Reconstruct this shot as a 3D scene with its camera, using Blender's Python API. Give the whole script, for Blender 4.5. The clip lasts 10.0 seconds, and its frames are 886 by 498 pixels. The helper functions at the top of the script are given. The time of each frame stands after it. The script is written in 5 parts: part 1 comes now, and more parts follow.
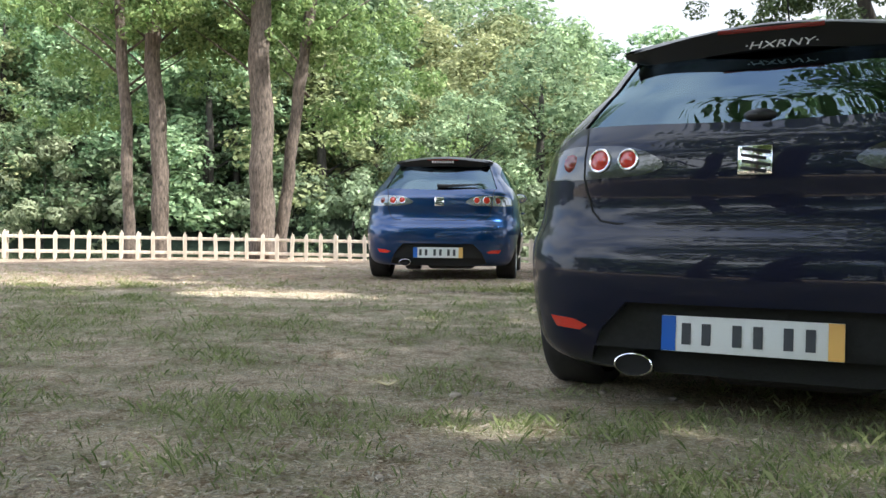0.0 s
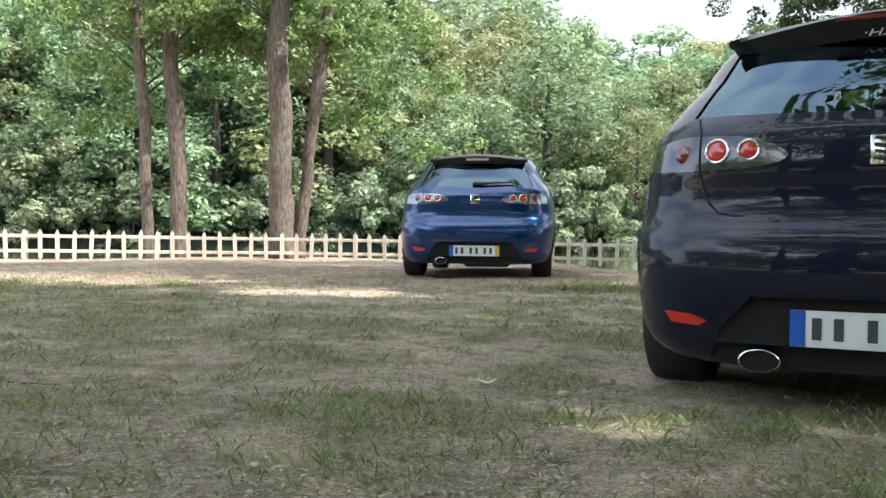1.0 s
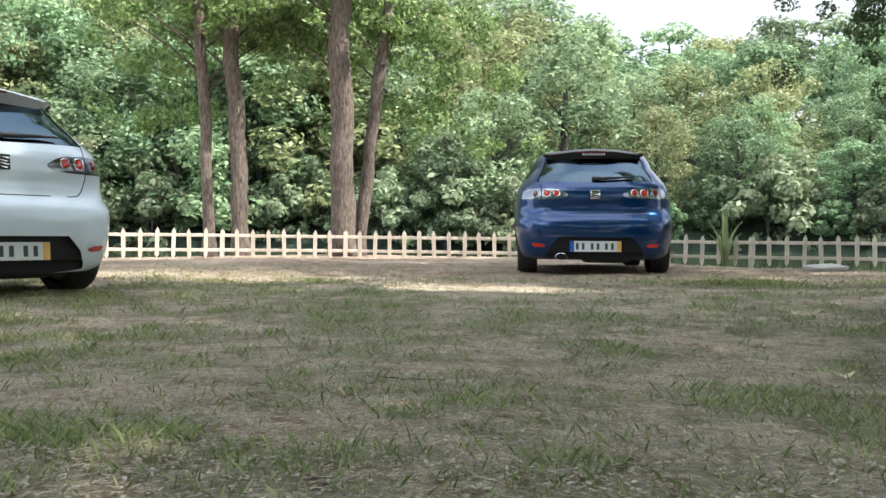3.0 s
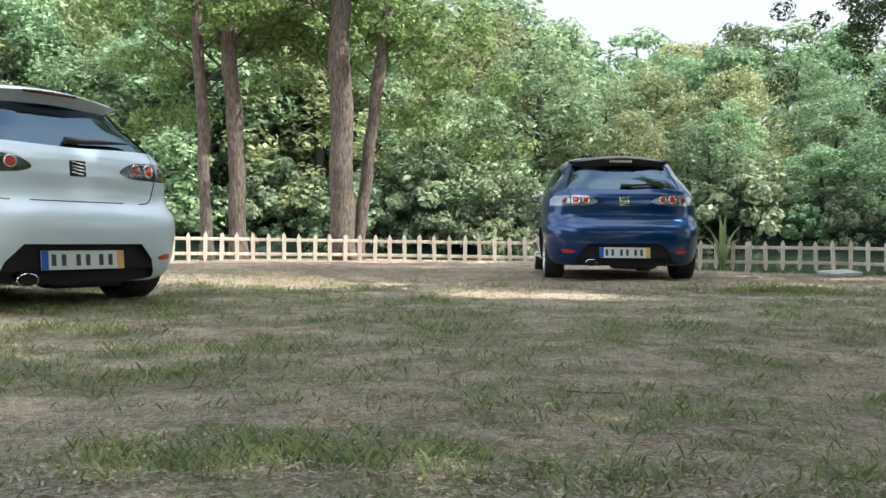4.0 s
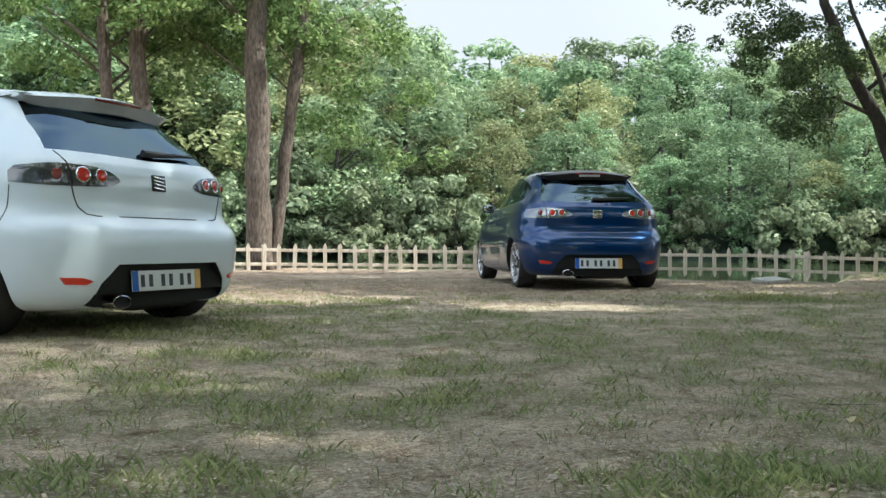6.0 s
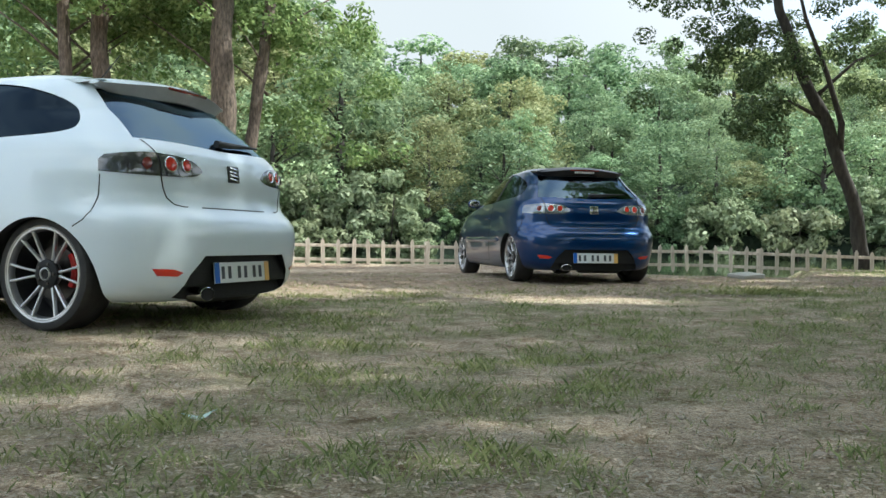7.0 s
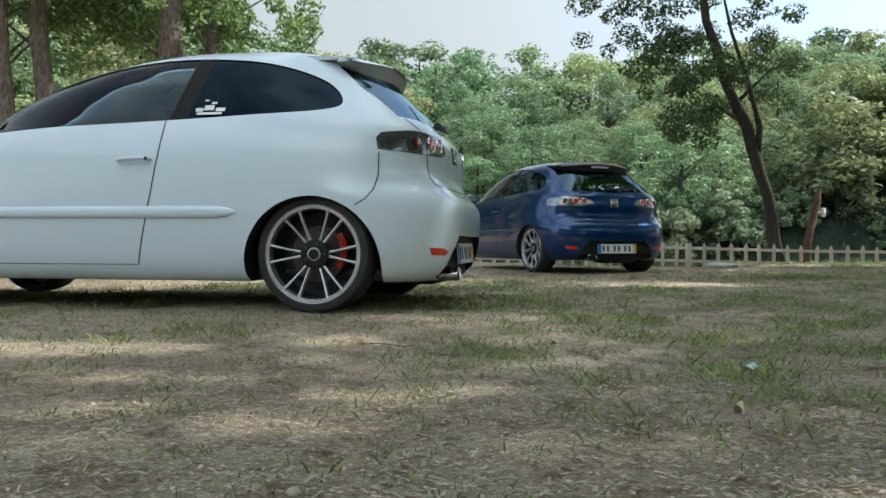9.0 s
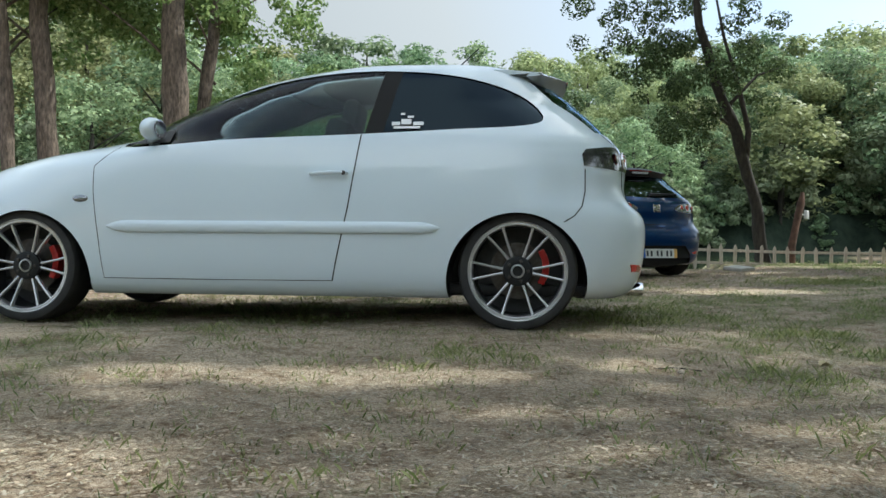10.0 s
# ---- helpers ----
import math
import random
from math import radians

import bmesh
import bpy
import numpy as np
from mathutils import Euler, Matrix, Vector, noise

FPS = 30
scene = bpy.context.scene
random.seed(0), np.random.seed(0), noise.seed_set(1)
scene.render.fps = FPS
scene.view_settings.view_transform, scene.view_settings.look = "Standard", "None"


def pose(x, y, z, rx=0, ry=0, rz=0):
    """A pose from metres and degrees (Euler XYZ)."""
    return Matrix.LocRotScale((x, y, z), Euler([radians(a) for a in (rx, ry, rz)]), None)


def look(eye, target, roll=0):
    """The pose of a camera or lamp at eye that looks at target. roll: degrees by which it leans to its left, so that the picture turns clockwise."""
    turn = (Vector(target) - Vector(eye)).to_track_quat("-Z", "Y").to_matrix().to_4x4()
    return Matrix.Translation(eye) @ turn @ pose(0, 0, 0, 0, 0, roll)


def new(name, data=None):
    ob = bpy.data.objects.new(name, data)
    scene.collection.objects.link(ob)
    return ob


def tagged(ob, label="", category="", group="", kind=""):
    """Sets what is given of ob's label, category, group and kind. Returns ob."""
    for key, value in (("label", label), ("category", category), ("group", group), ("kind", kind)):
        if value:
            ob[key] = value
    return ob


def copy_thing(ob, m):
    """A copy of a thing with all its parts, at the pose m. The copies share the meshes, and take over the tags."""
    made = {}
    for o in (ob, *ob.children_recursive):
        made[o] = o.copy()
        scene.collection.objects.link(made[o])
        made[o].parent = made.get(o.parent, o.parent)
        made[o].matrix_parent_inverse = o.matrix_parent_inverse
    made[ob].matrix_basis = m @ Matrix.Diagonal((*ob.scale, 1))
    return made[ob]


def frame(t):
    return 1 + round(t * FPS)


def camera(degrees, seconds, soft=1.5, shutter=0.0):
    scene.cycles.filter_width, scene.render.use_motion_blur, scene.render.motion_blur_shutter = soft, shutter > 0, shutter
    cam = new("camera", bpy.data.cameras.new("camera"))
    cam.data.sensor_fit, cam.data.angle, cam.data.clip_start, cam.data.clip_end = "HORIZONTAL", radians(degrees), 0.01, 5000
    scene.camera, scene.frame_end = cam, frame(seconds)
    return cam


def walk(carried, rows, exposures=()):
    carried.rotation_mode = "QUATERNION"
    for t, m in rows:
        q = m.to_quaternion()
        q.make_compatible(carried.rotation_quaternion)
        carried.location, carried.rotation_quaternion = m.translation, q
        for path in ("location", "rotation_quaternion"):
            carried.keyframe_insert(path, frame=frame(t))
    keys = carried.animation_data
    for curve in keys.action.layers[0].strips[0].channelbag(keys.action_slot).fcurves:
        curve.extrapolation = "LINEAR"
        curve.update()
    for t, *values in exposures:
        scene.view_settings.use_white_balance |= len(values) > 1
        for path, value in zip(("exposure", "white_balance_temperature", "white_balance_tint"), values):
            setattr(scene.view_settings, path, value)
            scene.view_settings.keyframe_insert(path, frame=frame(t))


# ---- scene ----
cam = camera(54.5, 10.0)
PATH = [  # seconds, x, y, z, pitch, roll, yaw
    (0.0, 0.000, -0.000, 0.497, -0.73, -0.64, -0.00),
    (0.5, -0.168, 0.046, 0.484, -0.73, -0.55, 0.06),
    (1.0, -0.360, 0.086, 0.471, -0.71, -0.52, 0.09),
    (1.5, -0.611, 0.117, 0.466, -0.70, -0.55, 0.12),
    (2.0, -0.916, 0.153, 0.455, -0.69, -0.53, 0.16),
    (2.5, -1.254, 0.180, 0.437, -0.71, -0.47, 0.22),
    (2.7, -1.397, 0.188, 0.432, -0.76, -0.39, 0.22),
    (3.8, -2.172, 0.166, 0.454, -0.81, -0.41, -1.70),
    (4.0, -2.310, 0.168, 0.471, -0.66, -0.46, -2.42),
    (4.5, -2.644, 0.187, 0.509, -0.62, -0.52, -4.89),
    (5.0, -2.993, 0.208, 0.528, -0.60, -0.46, -7.54),
    (5.5, -3.362, 0.237, 0.534, -0.55, -0.44, -10.18),
    (5.7, -3.515, 0.251, 0.535, -0.41, -0.38, -11.18),
    (6.8, -4.422, 0.374, 0.532, -0.38, -0.54, -16.92),
    (7.0, -4.596, 0.417, 0.516, -0.53, -0.70, -17.86),
    (7.5, -5.046, 0.532, 0.439, -0.49, -0.70, -20.08),
    (8.0, -5.516, 0.666, 0.391, -0.33, -0.44, -22.71),
    (8.5, -6.032, 0.858, 0.381, -0.27, -0.30, -25.60),
    (9.0, -6.562, 1.098, 0.377, -0.26, -0.28, -28.09),
    (9.5, -7.105, 1.416, 0.412, -0.33, -0.29, -30.46),
    (10.0, -7.661, 1.763, 0.472, -0.54, -0.48, -32.33),
]
walk(cam, [(t, pose(x, y, z, 90 + p, r, w)) for t, x, y, z, p, r, w in PATH], [(0.0, 1.80, 5900, 9), (2.5, 1.74, 5950, 9), (5.0, 1.45, 5850, 5), (7.5, 1.28, 5850, 2), (10.0, 0.9, 5850, 2)])

# ---- world and light ----
SUN_AZ = math.atan2(-0.31, 0.95)  # the sun stands to the right of the starting camera, a little behind it
SUN_EL = radians(55)
world = bpy.data.worlds.new("world")
scene.world = world
world.use_nodes = True
wn = world.node_tree.nodes
sky = wn.new("ShaderNodeTexSky")
sky.sky_type = "NISHITA"
sky.sun_disc = False
sky.sun_elevation = SUN_EL
sky.sun_rotation = math.pi / 2 - SUN_AZ
sky.dust_density = 3.0
wn["Background"].inputs[1].default_value = 0.14
# thin bright cloud over the blue
way = wn.new("ShaderNodeTexCoord")
cloud = wn.new("ShaderNodeTexNoise")
cloud.inputs["Scale"].default_value = 2.2
cloud.inputs["Detail"].default_value = 7
cover = wn.new("ShaderNodeMapRange")
cover.inputs[1].default_value, cover.inputs[2].default_value = 0.42, 0.62
cover.inputs[3].default_value, cover.inputs[4].default_value = 0.15, 1.0
north = wn.new("ShaderNodeSeparateXYZ")
haze = wn.new("ShaderNodeMapRange")
haze.inputs[1].default_value, haze.inputs[2].default_value = 0.50, 0.82
most = wn.new("ShaderNodeMath")
most.operation = "MAXIMUM"
veil = wn.new("ShaderNodeMix")
veil.data_type = "RGBA"
glare = wn.new("ShaderNodeMapRange")  # the veil brightens smoothly towards the sun's side
glare.inputs[1].default_value, glare.inputs[2].default_value = 0.9, -0.7
glare.inputs[3].default_value, glare.inputs[4].default_value = 2.5, 8.8
wl = world.node_tree.links
wl.new(way.outputs["Generated"], cloud.inputs["Vector"])
wl.new(way.outputs["Generated"], north.inputs[0])
wl.new(north.outputs[1], glare.inputs[0])
wl.new(glare.outputs[0], veil.inputs[7])
wl.new(cloud.outputs["Fac"], cover.inputs[0])
wl.new(north.outputs[1], haze.inputs[0])
wl.new(cover.outputs[0], most.inputs[0])
wl.new(haze.outputs[0], most.inputs[1])
wl.new(most.outputs[0], veil.inputs[0])
wl.new(sky.outputs[0], veil.inputs[6])
wl.new(veil.outputs[2], wn["Background"].inputs[0])
sun_data = bpy.data.lights.new("sun", "SUN")
sun_data.energy = 3.4
sun_data.angle = radians(0.6)
sun_data.color = (1.0, 0.93, 0.82)
sun = new("sun", sun_data)
sun_dir = Vector((math.cos(SUN_EL) * math.cos(SUN_AZ), math.cos(SUN_EL) * math.sin(SUN_AZ), math.sin(SUN_EL)))
sun.matrix_world = look(sun_dir * 60, (0, 0, 0))


# ---- materials ----
def mat(name, base, rough=0.6, metal=0.0, other=None, scale=8.0, bump=0.0, coat=0.0, spec=0.5, per_object=0.0, stretch=(1, 1, 1)):
    m = bpy.data.materials.new(name)
    m.use_nodes = True
    nt = m.node_tree
    b = nt.nodes["Principled BSDF"]
    b.inputs["Roughness"].default_value = rough
    b.inputs["Metallic"].default_value = metal
    b.inputs["Coat Weight"].default_value = coat
    b.inputs["Coat Roughness"].default_value = 0.01
    b.inputs["Specular IOR Level"].default_value = spec
    b.inputs["Base Color"].default_value = (*base, 1)
    if other or bump:
        tc = nt.nodes.new("ShaderNodeTexCoord")
        mp = nt.nodes.new("ShaderNodeMapping")
        mp.inputs["Scale"].default_value = stretch
        nt.links.new(tc.outputs["Object"], mp.inputs[0])
        n = nt.nodes.new("ShaderNodeTexNoise")
        n.inputs["Scale"].default_value = scale
        n.inputs["Detail"].default_value = 8
        n.inputs["Roughness"].default_value = 0.62
        nt.links.new(mp.outputs[0], n.inputs["Vector"])
        if other:
            r = nt.nodes.new("ShaderNodeValToRGB")
            r.color_ramp.elements[0].position = 0.32
            r.color_ramp.elements[1].position = 0.68
            r.color_ramp.elements[0].color = (*base, 1)
            r.color_ramp.elements[1].color = (*other, 1)
            nt.links.new(n.outputs["Fac"], r.inputs[0])
            last = r.outputs[0]
            if per_object:
                oi = nt.nodes.new("ShaderNodeObjectInfo")
                hs = nt.nodes.new("ShaderNodeHueSaturation")
                ma = nt.nodes.new("ShaderNodeMapRange")
                ma.inputs[3].default_value = 1 - per_object
                ma.inputs[4].default_value = 1 + per_object
                nt.links.new(oi.outputs["Random"], ma.inputs[0])
                nt.links.new(ma.outputs[0], hs.inputs["Value"])
                nt.links.new(last, hs.inputs["Color"])
                last = hs.outputs[0]
            nt.links.new(last, b.inputs["Base Color"])
        if bump:
            bp = nt.nodes.new("ShaderNodeBump")
            bp.inputs["Strength"].default_value = bump
            bp.inputs["Distance"].default_value = 0.02
            nt.links.new(n.outputs["Fac"], bp.inputs["Height"])
            nt.links.new(bp.outputs[0], b.inputs["Normal"])
    return m


def leaf_mat(name, a, c, value=0.25):
    """Foliage: colour by leaf and by tree, with light passing through."""
    m = bpy.data.materials.new(name)
    m.use_nodes = True
    nt = m.node_tree
    nt.nodes.remove(nt.nodes["Principled BSDF"])
    out = nt.nodes["Material Output"]
    geo = nt.nodes.new("ShaderNodeNewGeometry")
    ramp = nt.nodes.new("ShaderNodeValToRGB")
    ramp.color_ramp.elements[0].color = (*a, 1)
    ramp.color_ramp.elements[1].color = (*c, 1)
    nt.links.new(geo.outputs["Random Per Island"], ramp.inputs[0])
    oi = nt.nodes.new("ShaderNodeObjectInfo")
    ma = nt.nodes.new("ShaderNodeMapRange")
    ma.inputs[3].default_value = 1 - value
    ma.inputs[4].default_value = 1 + value
    hue = nt.nodes.new("ShaderNodeMapRange")
    hue.inputs[3].default_value = 0.48
    hue.inputs[4].default_value = 0.515
    hs = nt.nodes.new("ShaderNodeHueSaturation")
    mul = nt.nodes.new("ShaderNodeMath")
    mul.operation = "FRACT"
    m7 = nt.nodes.new("ShaderNodeMath")
    m7.operation = "MULTIPLY"
    m7.inputs[1].default_value = 7.3
    nt.links.new(oi.outputs["Random"], ma.inputs[0])
    nt.links.new(oi.outputs["Random"], m7.inputs[0])
    nt.links.new(m7.outputs[0], mul.inputs[0])
    nt.links.new(mul.outputs[0], hue.inputs[0])
    nt.links.new(ma.outputs[0], hs.inputs["Value"])
    nt.links.new(hue.outputs[0], hs.inputs["Hue"])
    nt.links.new(ramp.outputs[0], hs.inputs["Color"])
    d = nt.nodes.new("ShaderNodeBsdfPrincipled")
    d.inputs["Roughness"].default_value = 0.5
    d.inputs["Specular IOR Level"].default_value = 0.2
    tl = nt.nodes.new("ShaderNodeBsdfTranslucent")
    mx = nt.nodes.new("ShaderNodeMixShader")
    mx.inputs[0].default_value = 0.42
    nt.links.new(hs.outputs[0], d.inputs["Base Color"])
    nt.links.new(hs.outputs[0], tl.inputs["Color"])
    nt.links.new(d.outputs[0], mx.inputs[1])
    nt.links.new(tl.outputs[0], mx.inputs[2])
    nt.links.new(mx.outputs[0], out.inputs[0])
    return m


def glass_mat(name, tint, rough=0.0, ior=1.55, coat=(1, 1, 1)):
    """Thin tinted pane: clear straight through, with the gloss of glass on top."""
    m = bpy.data.materials.new(name)
    m.use_nodes = True
    nt = m.node_tree
    nt.nodes.remove(nt.nodes["Principled BSDF"])
    tr = nt.nodes.new("ShaderNodeBsdfTransparent")
    tr.inputs[0].default_value = (*tint, 1)
    gl = nt.nodes.new("ShaderNodeBsdfGlossy")
    gl.inputs["Roughness"].default_value = rough
    gl.inputs["Color"].default_value = (*coat, 1)
    fr = nt.nodes.new("ShaderNodeFresnel")
    fr.inputs[0].default_value = ior
    mx = nt.nodes.new("ShaderNodeMixShader")
    nt.links.new(fr.outputs[0], mx.inputs[0])
    nt.links.new(tr.outputs[0], mx.inputs[1])
    nt.links.new(gl.outputs[0], mx.inputs[2])
    nt.links.new(mx.outputs[0], nt.nodes["Material Output"].inputs[0])
    return m


def ground_mat():
    """Sandy soil with dry litter and worn green patches."""
    m = bpy.data.materials.new("trodden_ground")
    m.use_nodes = True
    nt = m.node_tree
    b = nt.nodes["Principled BSDF"]
    b.inputs["Roughness"].default_value = 0.95
    b.inputs["Specular IOR Level"].default_value = 0.15
    tc = nt.nodes.new("ShaderNodeTexCoord")

    def tex(scale, detail=8, rough=0.6, stretch=None):
        n = nt.nodes.new("ShaderNodeTexNoise")
        n.inputs["Scale"].default_value = scale
        n.inputs["Detail"].default_value = detail
        n.inputs["Roughness"].default_value = rough
        src = tc.outputs["Object"]
        if stretch:
            mp = nt.nodes.new("ShaderNodeMapping")
            mp.inputs["Scale"].default_value = stretch
            nt.links.new(src, mp.inputs[0])
            src = mp.outputs[0]
        nt.links.new(src, n.inputs["Vector"])
        return n.outputs["Fac"]

    def ramp(fac, lo, hi, a, c):
        r = nt.nodes.new("ShaderNodeValToRGB")
        r.color_ramp.elements[0].position, r.color_ramp.elements[1].position = lo, hi
        r.color_ramp.elements[0].color, r.color_ramp.elements[1].color = (*a, 1), (*c, 1)
        nt.links.new(fac, r.inputs[0])
        return r.outputs[0]

    def mix(fac, a, c, mode="MIX"):
        x = nt.nodes.new("ShaderNodeMix")
        x.data_type, x.blend_type = "RGBA", mode
        if isinstance(fac, float):
            x.inputs[0].default_value = fac
        else:
            nt.links.new(fac, x.inputs[0])
        nt.links.new(a, x.inputs[6])
        nt.links.new(c, x.inputs[7])
        return x.outputs[2]

    soil = ramp(tex(1.3), 0.35, 0.68, (0.58, 0.405, 0.255), (0.88, 0.715, 0.505))
    litter = ramp(tex(48, 7, 0.8), 0.45, 0.56, (0.25, 0.18, 0.12), (0.93, 0.825, 0.63))
    fine = ramp(tex(150, 6, 0.8), 0.45, 0.56, (0.17, 0.125, 0.088), (0.92, 0.83, 0.65))
    base = mix(0.62, soil, litter)
    base = mix(0.46, base, fine)
    green = ramp(tex(95, 5, 0.8), 0.38, 0.66, (0.085, 0.105, 0.04), (0.38, 0.40, 0.20))
    at = nt.nodes.new("ShaderNodeAttribute")
    at.attribute_name = "turf"
    brk = nt.nodes.new("ShaderNodeMath")
    brk.operation = "MULTIPLY_ADD"
    brk.inputs[1].default_value = 0.8
    nt.links.new(tex(14, 8, 0.8), brk.inputs[0])
    nt.links.new(at.outputs["Fac"], brk.inputs[2])
    where = ramp(brk.outputs[0], 0.78, 1.22, (0, 0, 0), (0.55, 0.55, 0.55))
    # wood floor near black: the shade between the trees put into its colour
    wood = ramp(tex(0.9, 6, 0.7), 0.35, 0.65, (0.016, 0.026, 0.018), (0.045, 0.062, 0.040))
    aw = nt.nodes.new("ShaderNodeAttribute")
    aw.attribute_name = "dark_woodland"
    earth = ramp(tex(5.5, 9, 0.75, (1, 1.5, 1)), 0.38, 0.62, (0.155, 0.105, 0.075), (0.50, 0.375, 0.275))
    ae = nt.nodes.new("ShaderNodeAttribute")
    ae.attribute_name = "earth"
    base = mix(ae.outputs["Fac"], base, earth)
    base = mix(where, base, green)
    dark = ramp(tex(3.1, 10, 0.7, (1, 2.2, 1)), 0.52, 0.70, (1, 1, 1), (0.58, 0.50, 0.45))
    base = mix(0.9, base, dark, "MULTIPLY")
    clod = ramp(tex(9, 9, 0.78, (1, 0.7, 1)), 0.50, 0.61, (1, 1, 1), (0.46, 0.385, 0.32))
    base = mix(0.8, base, clod, "MULTIPLY")
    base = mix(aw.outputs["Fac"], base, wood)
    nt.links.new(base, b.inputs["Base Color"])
    bp = nt.nodes.new("ShaderNodeBump")
    bp.inputs["Strength"].default_value = 0.85
    bp.inputs["Distance"].default_value = 0.05
    add = nt.nodes.new("ShaderNodeMath")
    nt.links.new(tex(60, 8, 0.8), add.inputs[0])
    nt.links.new(tex(9, 8, 0.7), add.inputs[1])
    nt.links.new(add.outputs[0], bp.inputs["Height"])
    nt.links.new(bp.outputs[0], b.inputs["Normal"])
    return m


M_GROUND = ground_mat()
M_BARK = mat("bark", (0.034, 0.026, 0.020), 0.9, other=(0.20, 0.155, 0.122), scale=9, bump=1.0, stretch=(3, 3, 0.8))
M_REDBARK = mat("red_bark", (0.05, 0.026, 0.016), 0.9, other=(0.14, 0.075, 0.05), scale=7, bump=0.8)
M_BARK_DARK = mat("dark_bark", (0.018, 0.015, 0.012), 0.9, other=(0.06, 0.05, 0.04), scale=6, bump=1.0, stretch=(3, 3, 0.6))
M_LEAF = leaf_mat("poplar_leaves", (0.09, 0.165, 0.045), (0.35, 0.45, 0.18), 0.12)
# far foliage with the bluish distance haze mixed into its leaf colours
M_LEAF_FAR = leaf_mat("hazed_far_leaves", (0.085, 0.148, 0.074), (0.305, 0.395, 0.215), 0.35)
M_LEAF_OLIVE = leaf_mat("olive_leaves", (0.14, 0.175, 0.075), (0.38, 0.405, 0.20), 0.22)
M_LEAF_PALE = leaf_mat("pale_leaves", (0.13, 0.17, 0.09), (0.34, 0.385, 0.235), 0.15)
M_LEAF_DARK = leaf_mat("dark_leaves", (0.04, 0.062, 0.024), (0.15, 0.185, 0.075), 0.1)
M_GRASS = leaf_mat("grass_blades", (0.12, 0.16, 0.05), (0.42, 0.44, 0.21), 0.0)
M_STRAW = leaf_mat("dry_straw", (0.20, 0.175, 0.12), (0.58, 0.54, 0.43), 0.0)
M_CRUMB = leaf_mat("leaf_crumbs", (0.13, 0.09, 0.06), (0.72, 0.61, 0.46), 0.0)
M_WOOD = mat("pale_pine", (0.40, 0.33, 0.255), 0.75, other=(0.66, 0.58, 0.485), scale=4, bump=0.3, per_object=0.14, stretch=(6, 6, 1))
M_WATER = mat("pond_water", (0.030, 0.045, 0.022), 0.06, other=(0.055, 0.075, 0.035), scale=0.6, bump=0.06)
# white paint with the blue of the sky light mixed into its base
M_WHITE = mat("white_paint_sky_tint", (0.61, 0.695, 0.755), 0.4, coat=1.0)
M_BLUE = mat("blue_metallic_paint", (0.0004, 0.029, 0.115), 0.28, metal=0.55, coat=1.0, spec=0.2)
M_NAVY = mat("midnight_paint", (0.0025, 0.0045, 0.018), 0.5, coat=0.7, spec=0.1)
M_BLACK = mat("black_plastic", (0.012, 0.012, 0.013), 0.55, other=(0.02, 0.02, 0.021), scale=60, bump=0.1)
M_GLOSSBLACK = mat("gloss_black", (0.008, 0.008, 0.009), 0.38, coat=0.2, spec=0.3)
M_GREYPLASTIC = mat("grey_plastic", (0.010, 0.011, 0.012), 0.5, other=(0.016, 0.017, 0.018), scale=80, bump=0.1, spec=0.25)
# underside of the white spoiler: its shade put into a grey colour
M_SHADEGREY = mat("shaded_white_lacquer", (0.34, 0.355, 0.37), 0.4, other=(0.39, 0.405, 0.42), scale=20, coat=0.4)
M_INNER = mat("dark_trim", (0.01, 0.01, 0.011), 0.8, other=(0.018, 0.018, 0.02), scale=30)
M_GAP = mat("shut_gap", (0.006, 0.006, 0.006), 0.9)
M_RUBBER = mat("tyre_rubber", (0.012, 0.012, 0.013), 0.75, other=(0.03, 0.029, 0.027), scale=12, bump=0.2)
M_ALLOY = mat("grey_alloy", (0.38, 0.38, 0.39), 0.30, metal=0.8, other=(0.47, 0.47, 0.48), scale=20)
M_POLISHED = mat("polished_alloy", (0.46, 0.46, 0.47), 0.22, metal=0.6, other=(0.55, 0.55, 0.56), scale=20)
M_CHROME = mat("chrome", (0.75, 0.75, 0.76), 0.08, metal=1.0)
M_STEEL = mat("brake_steel", (0.10, 0.095, 0.09), 0.45, metal=1.0, other=(0.06, 0.05, 0.045), scale=30)
M_REDPAINT = mat("red_caliper_paint", (0.45, 0.012, 0.010), 0.4)
M_REDLENS = mat("red_lens", (0.48, 0.020, 0.010), 0.12, coat=1.0)
M_DARKRED = mat("dark_red_lens", (0.16, 0.012, 0.012), 0.12, coat=1.0)
M_SMOKE = mat("smoked_lens", (0.05, 0.052, 0.056), 0.12, metal=0.5, coat=1.0)
M_CLEARLENS = mat("silver_lens", (0.20, 0.21, 0.225), 0.16, metal=0.7, coat=1.0)
M_PLATE = mat("plate_white", (0.70, 0.72, 0.72), 0.35)
M_PLATEBLUE = mat("plate_blue", (0.01, 0.10, 0.45), 0.35)
M_PLATEYELLOW = mat("plate_yellow", (0.70, 0.42, 0.12), 0.35)
M_INK = mat("plate_ink", (0.045, 0.05, 0.06), 0.5)
M_STICKER = mat("white_sticker", (0.75, 0.75, 0.75), 0.5)
# blue gloss colour paints a dimmed sky reflection onto the dark panes
M_TINT = glass_mat("dark_tint_glass", (0.035, 0.045, 0.05), 0.0, 1.36, (0.48, 0.66, 0.82))
M_CLEAR = glass_mat("side_glass", (0.70, 0.78, 0.76), 0.0, 1.27)
# rear pane: the blue of the reflected sky is put into the gloss colour
M_REAR = glass_mat("rear_glass", (0.22, 0.27, 0.29), 0.0, 2.1, (0.62, 0.84, 1.0))
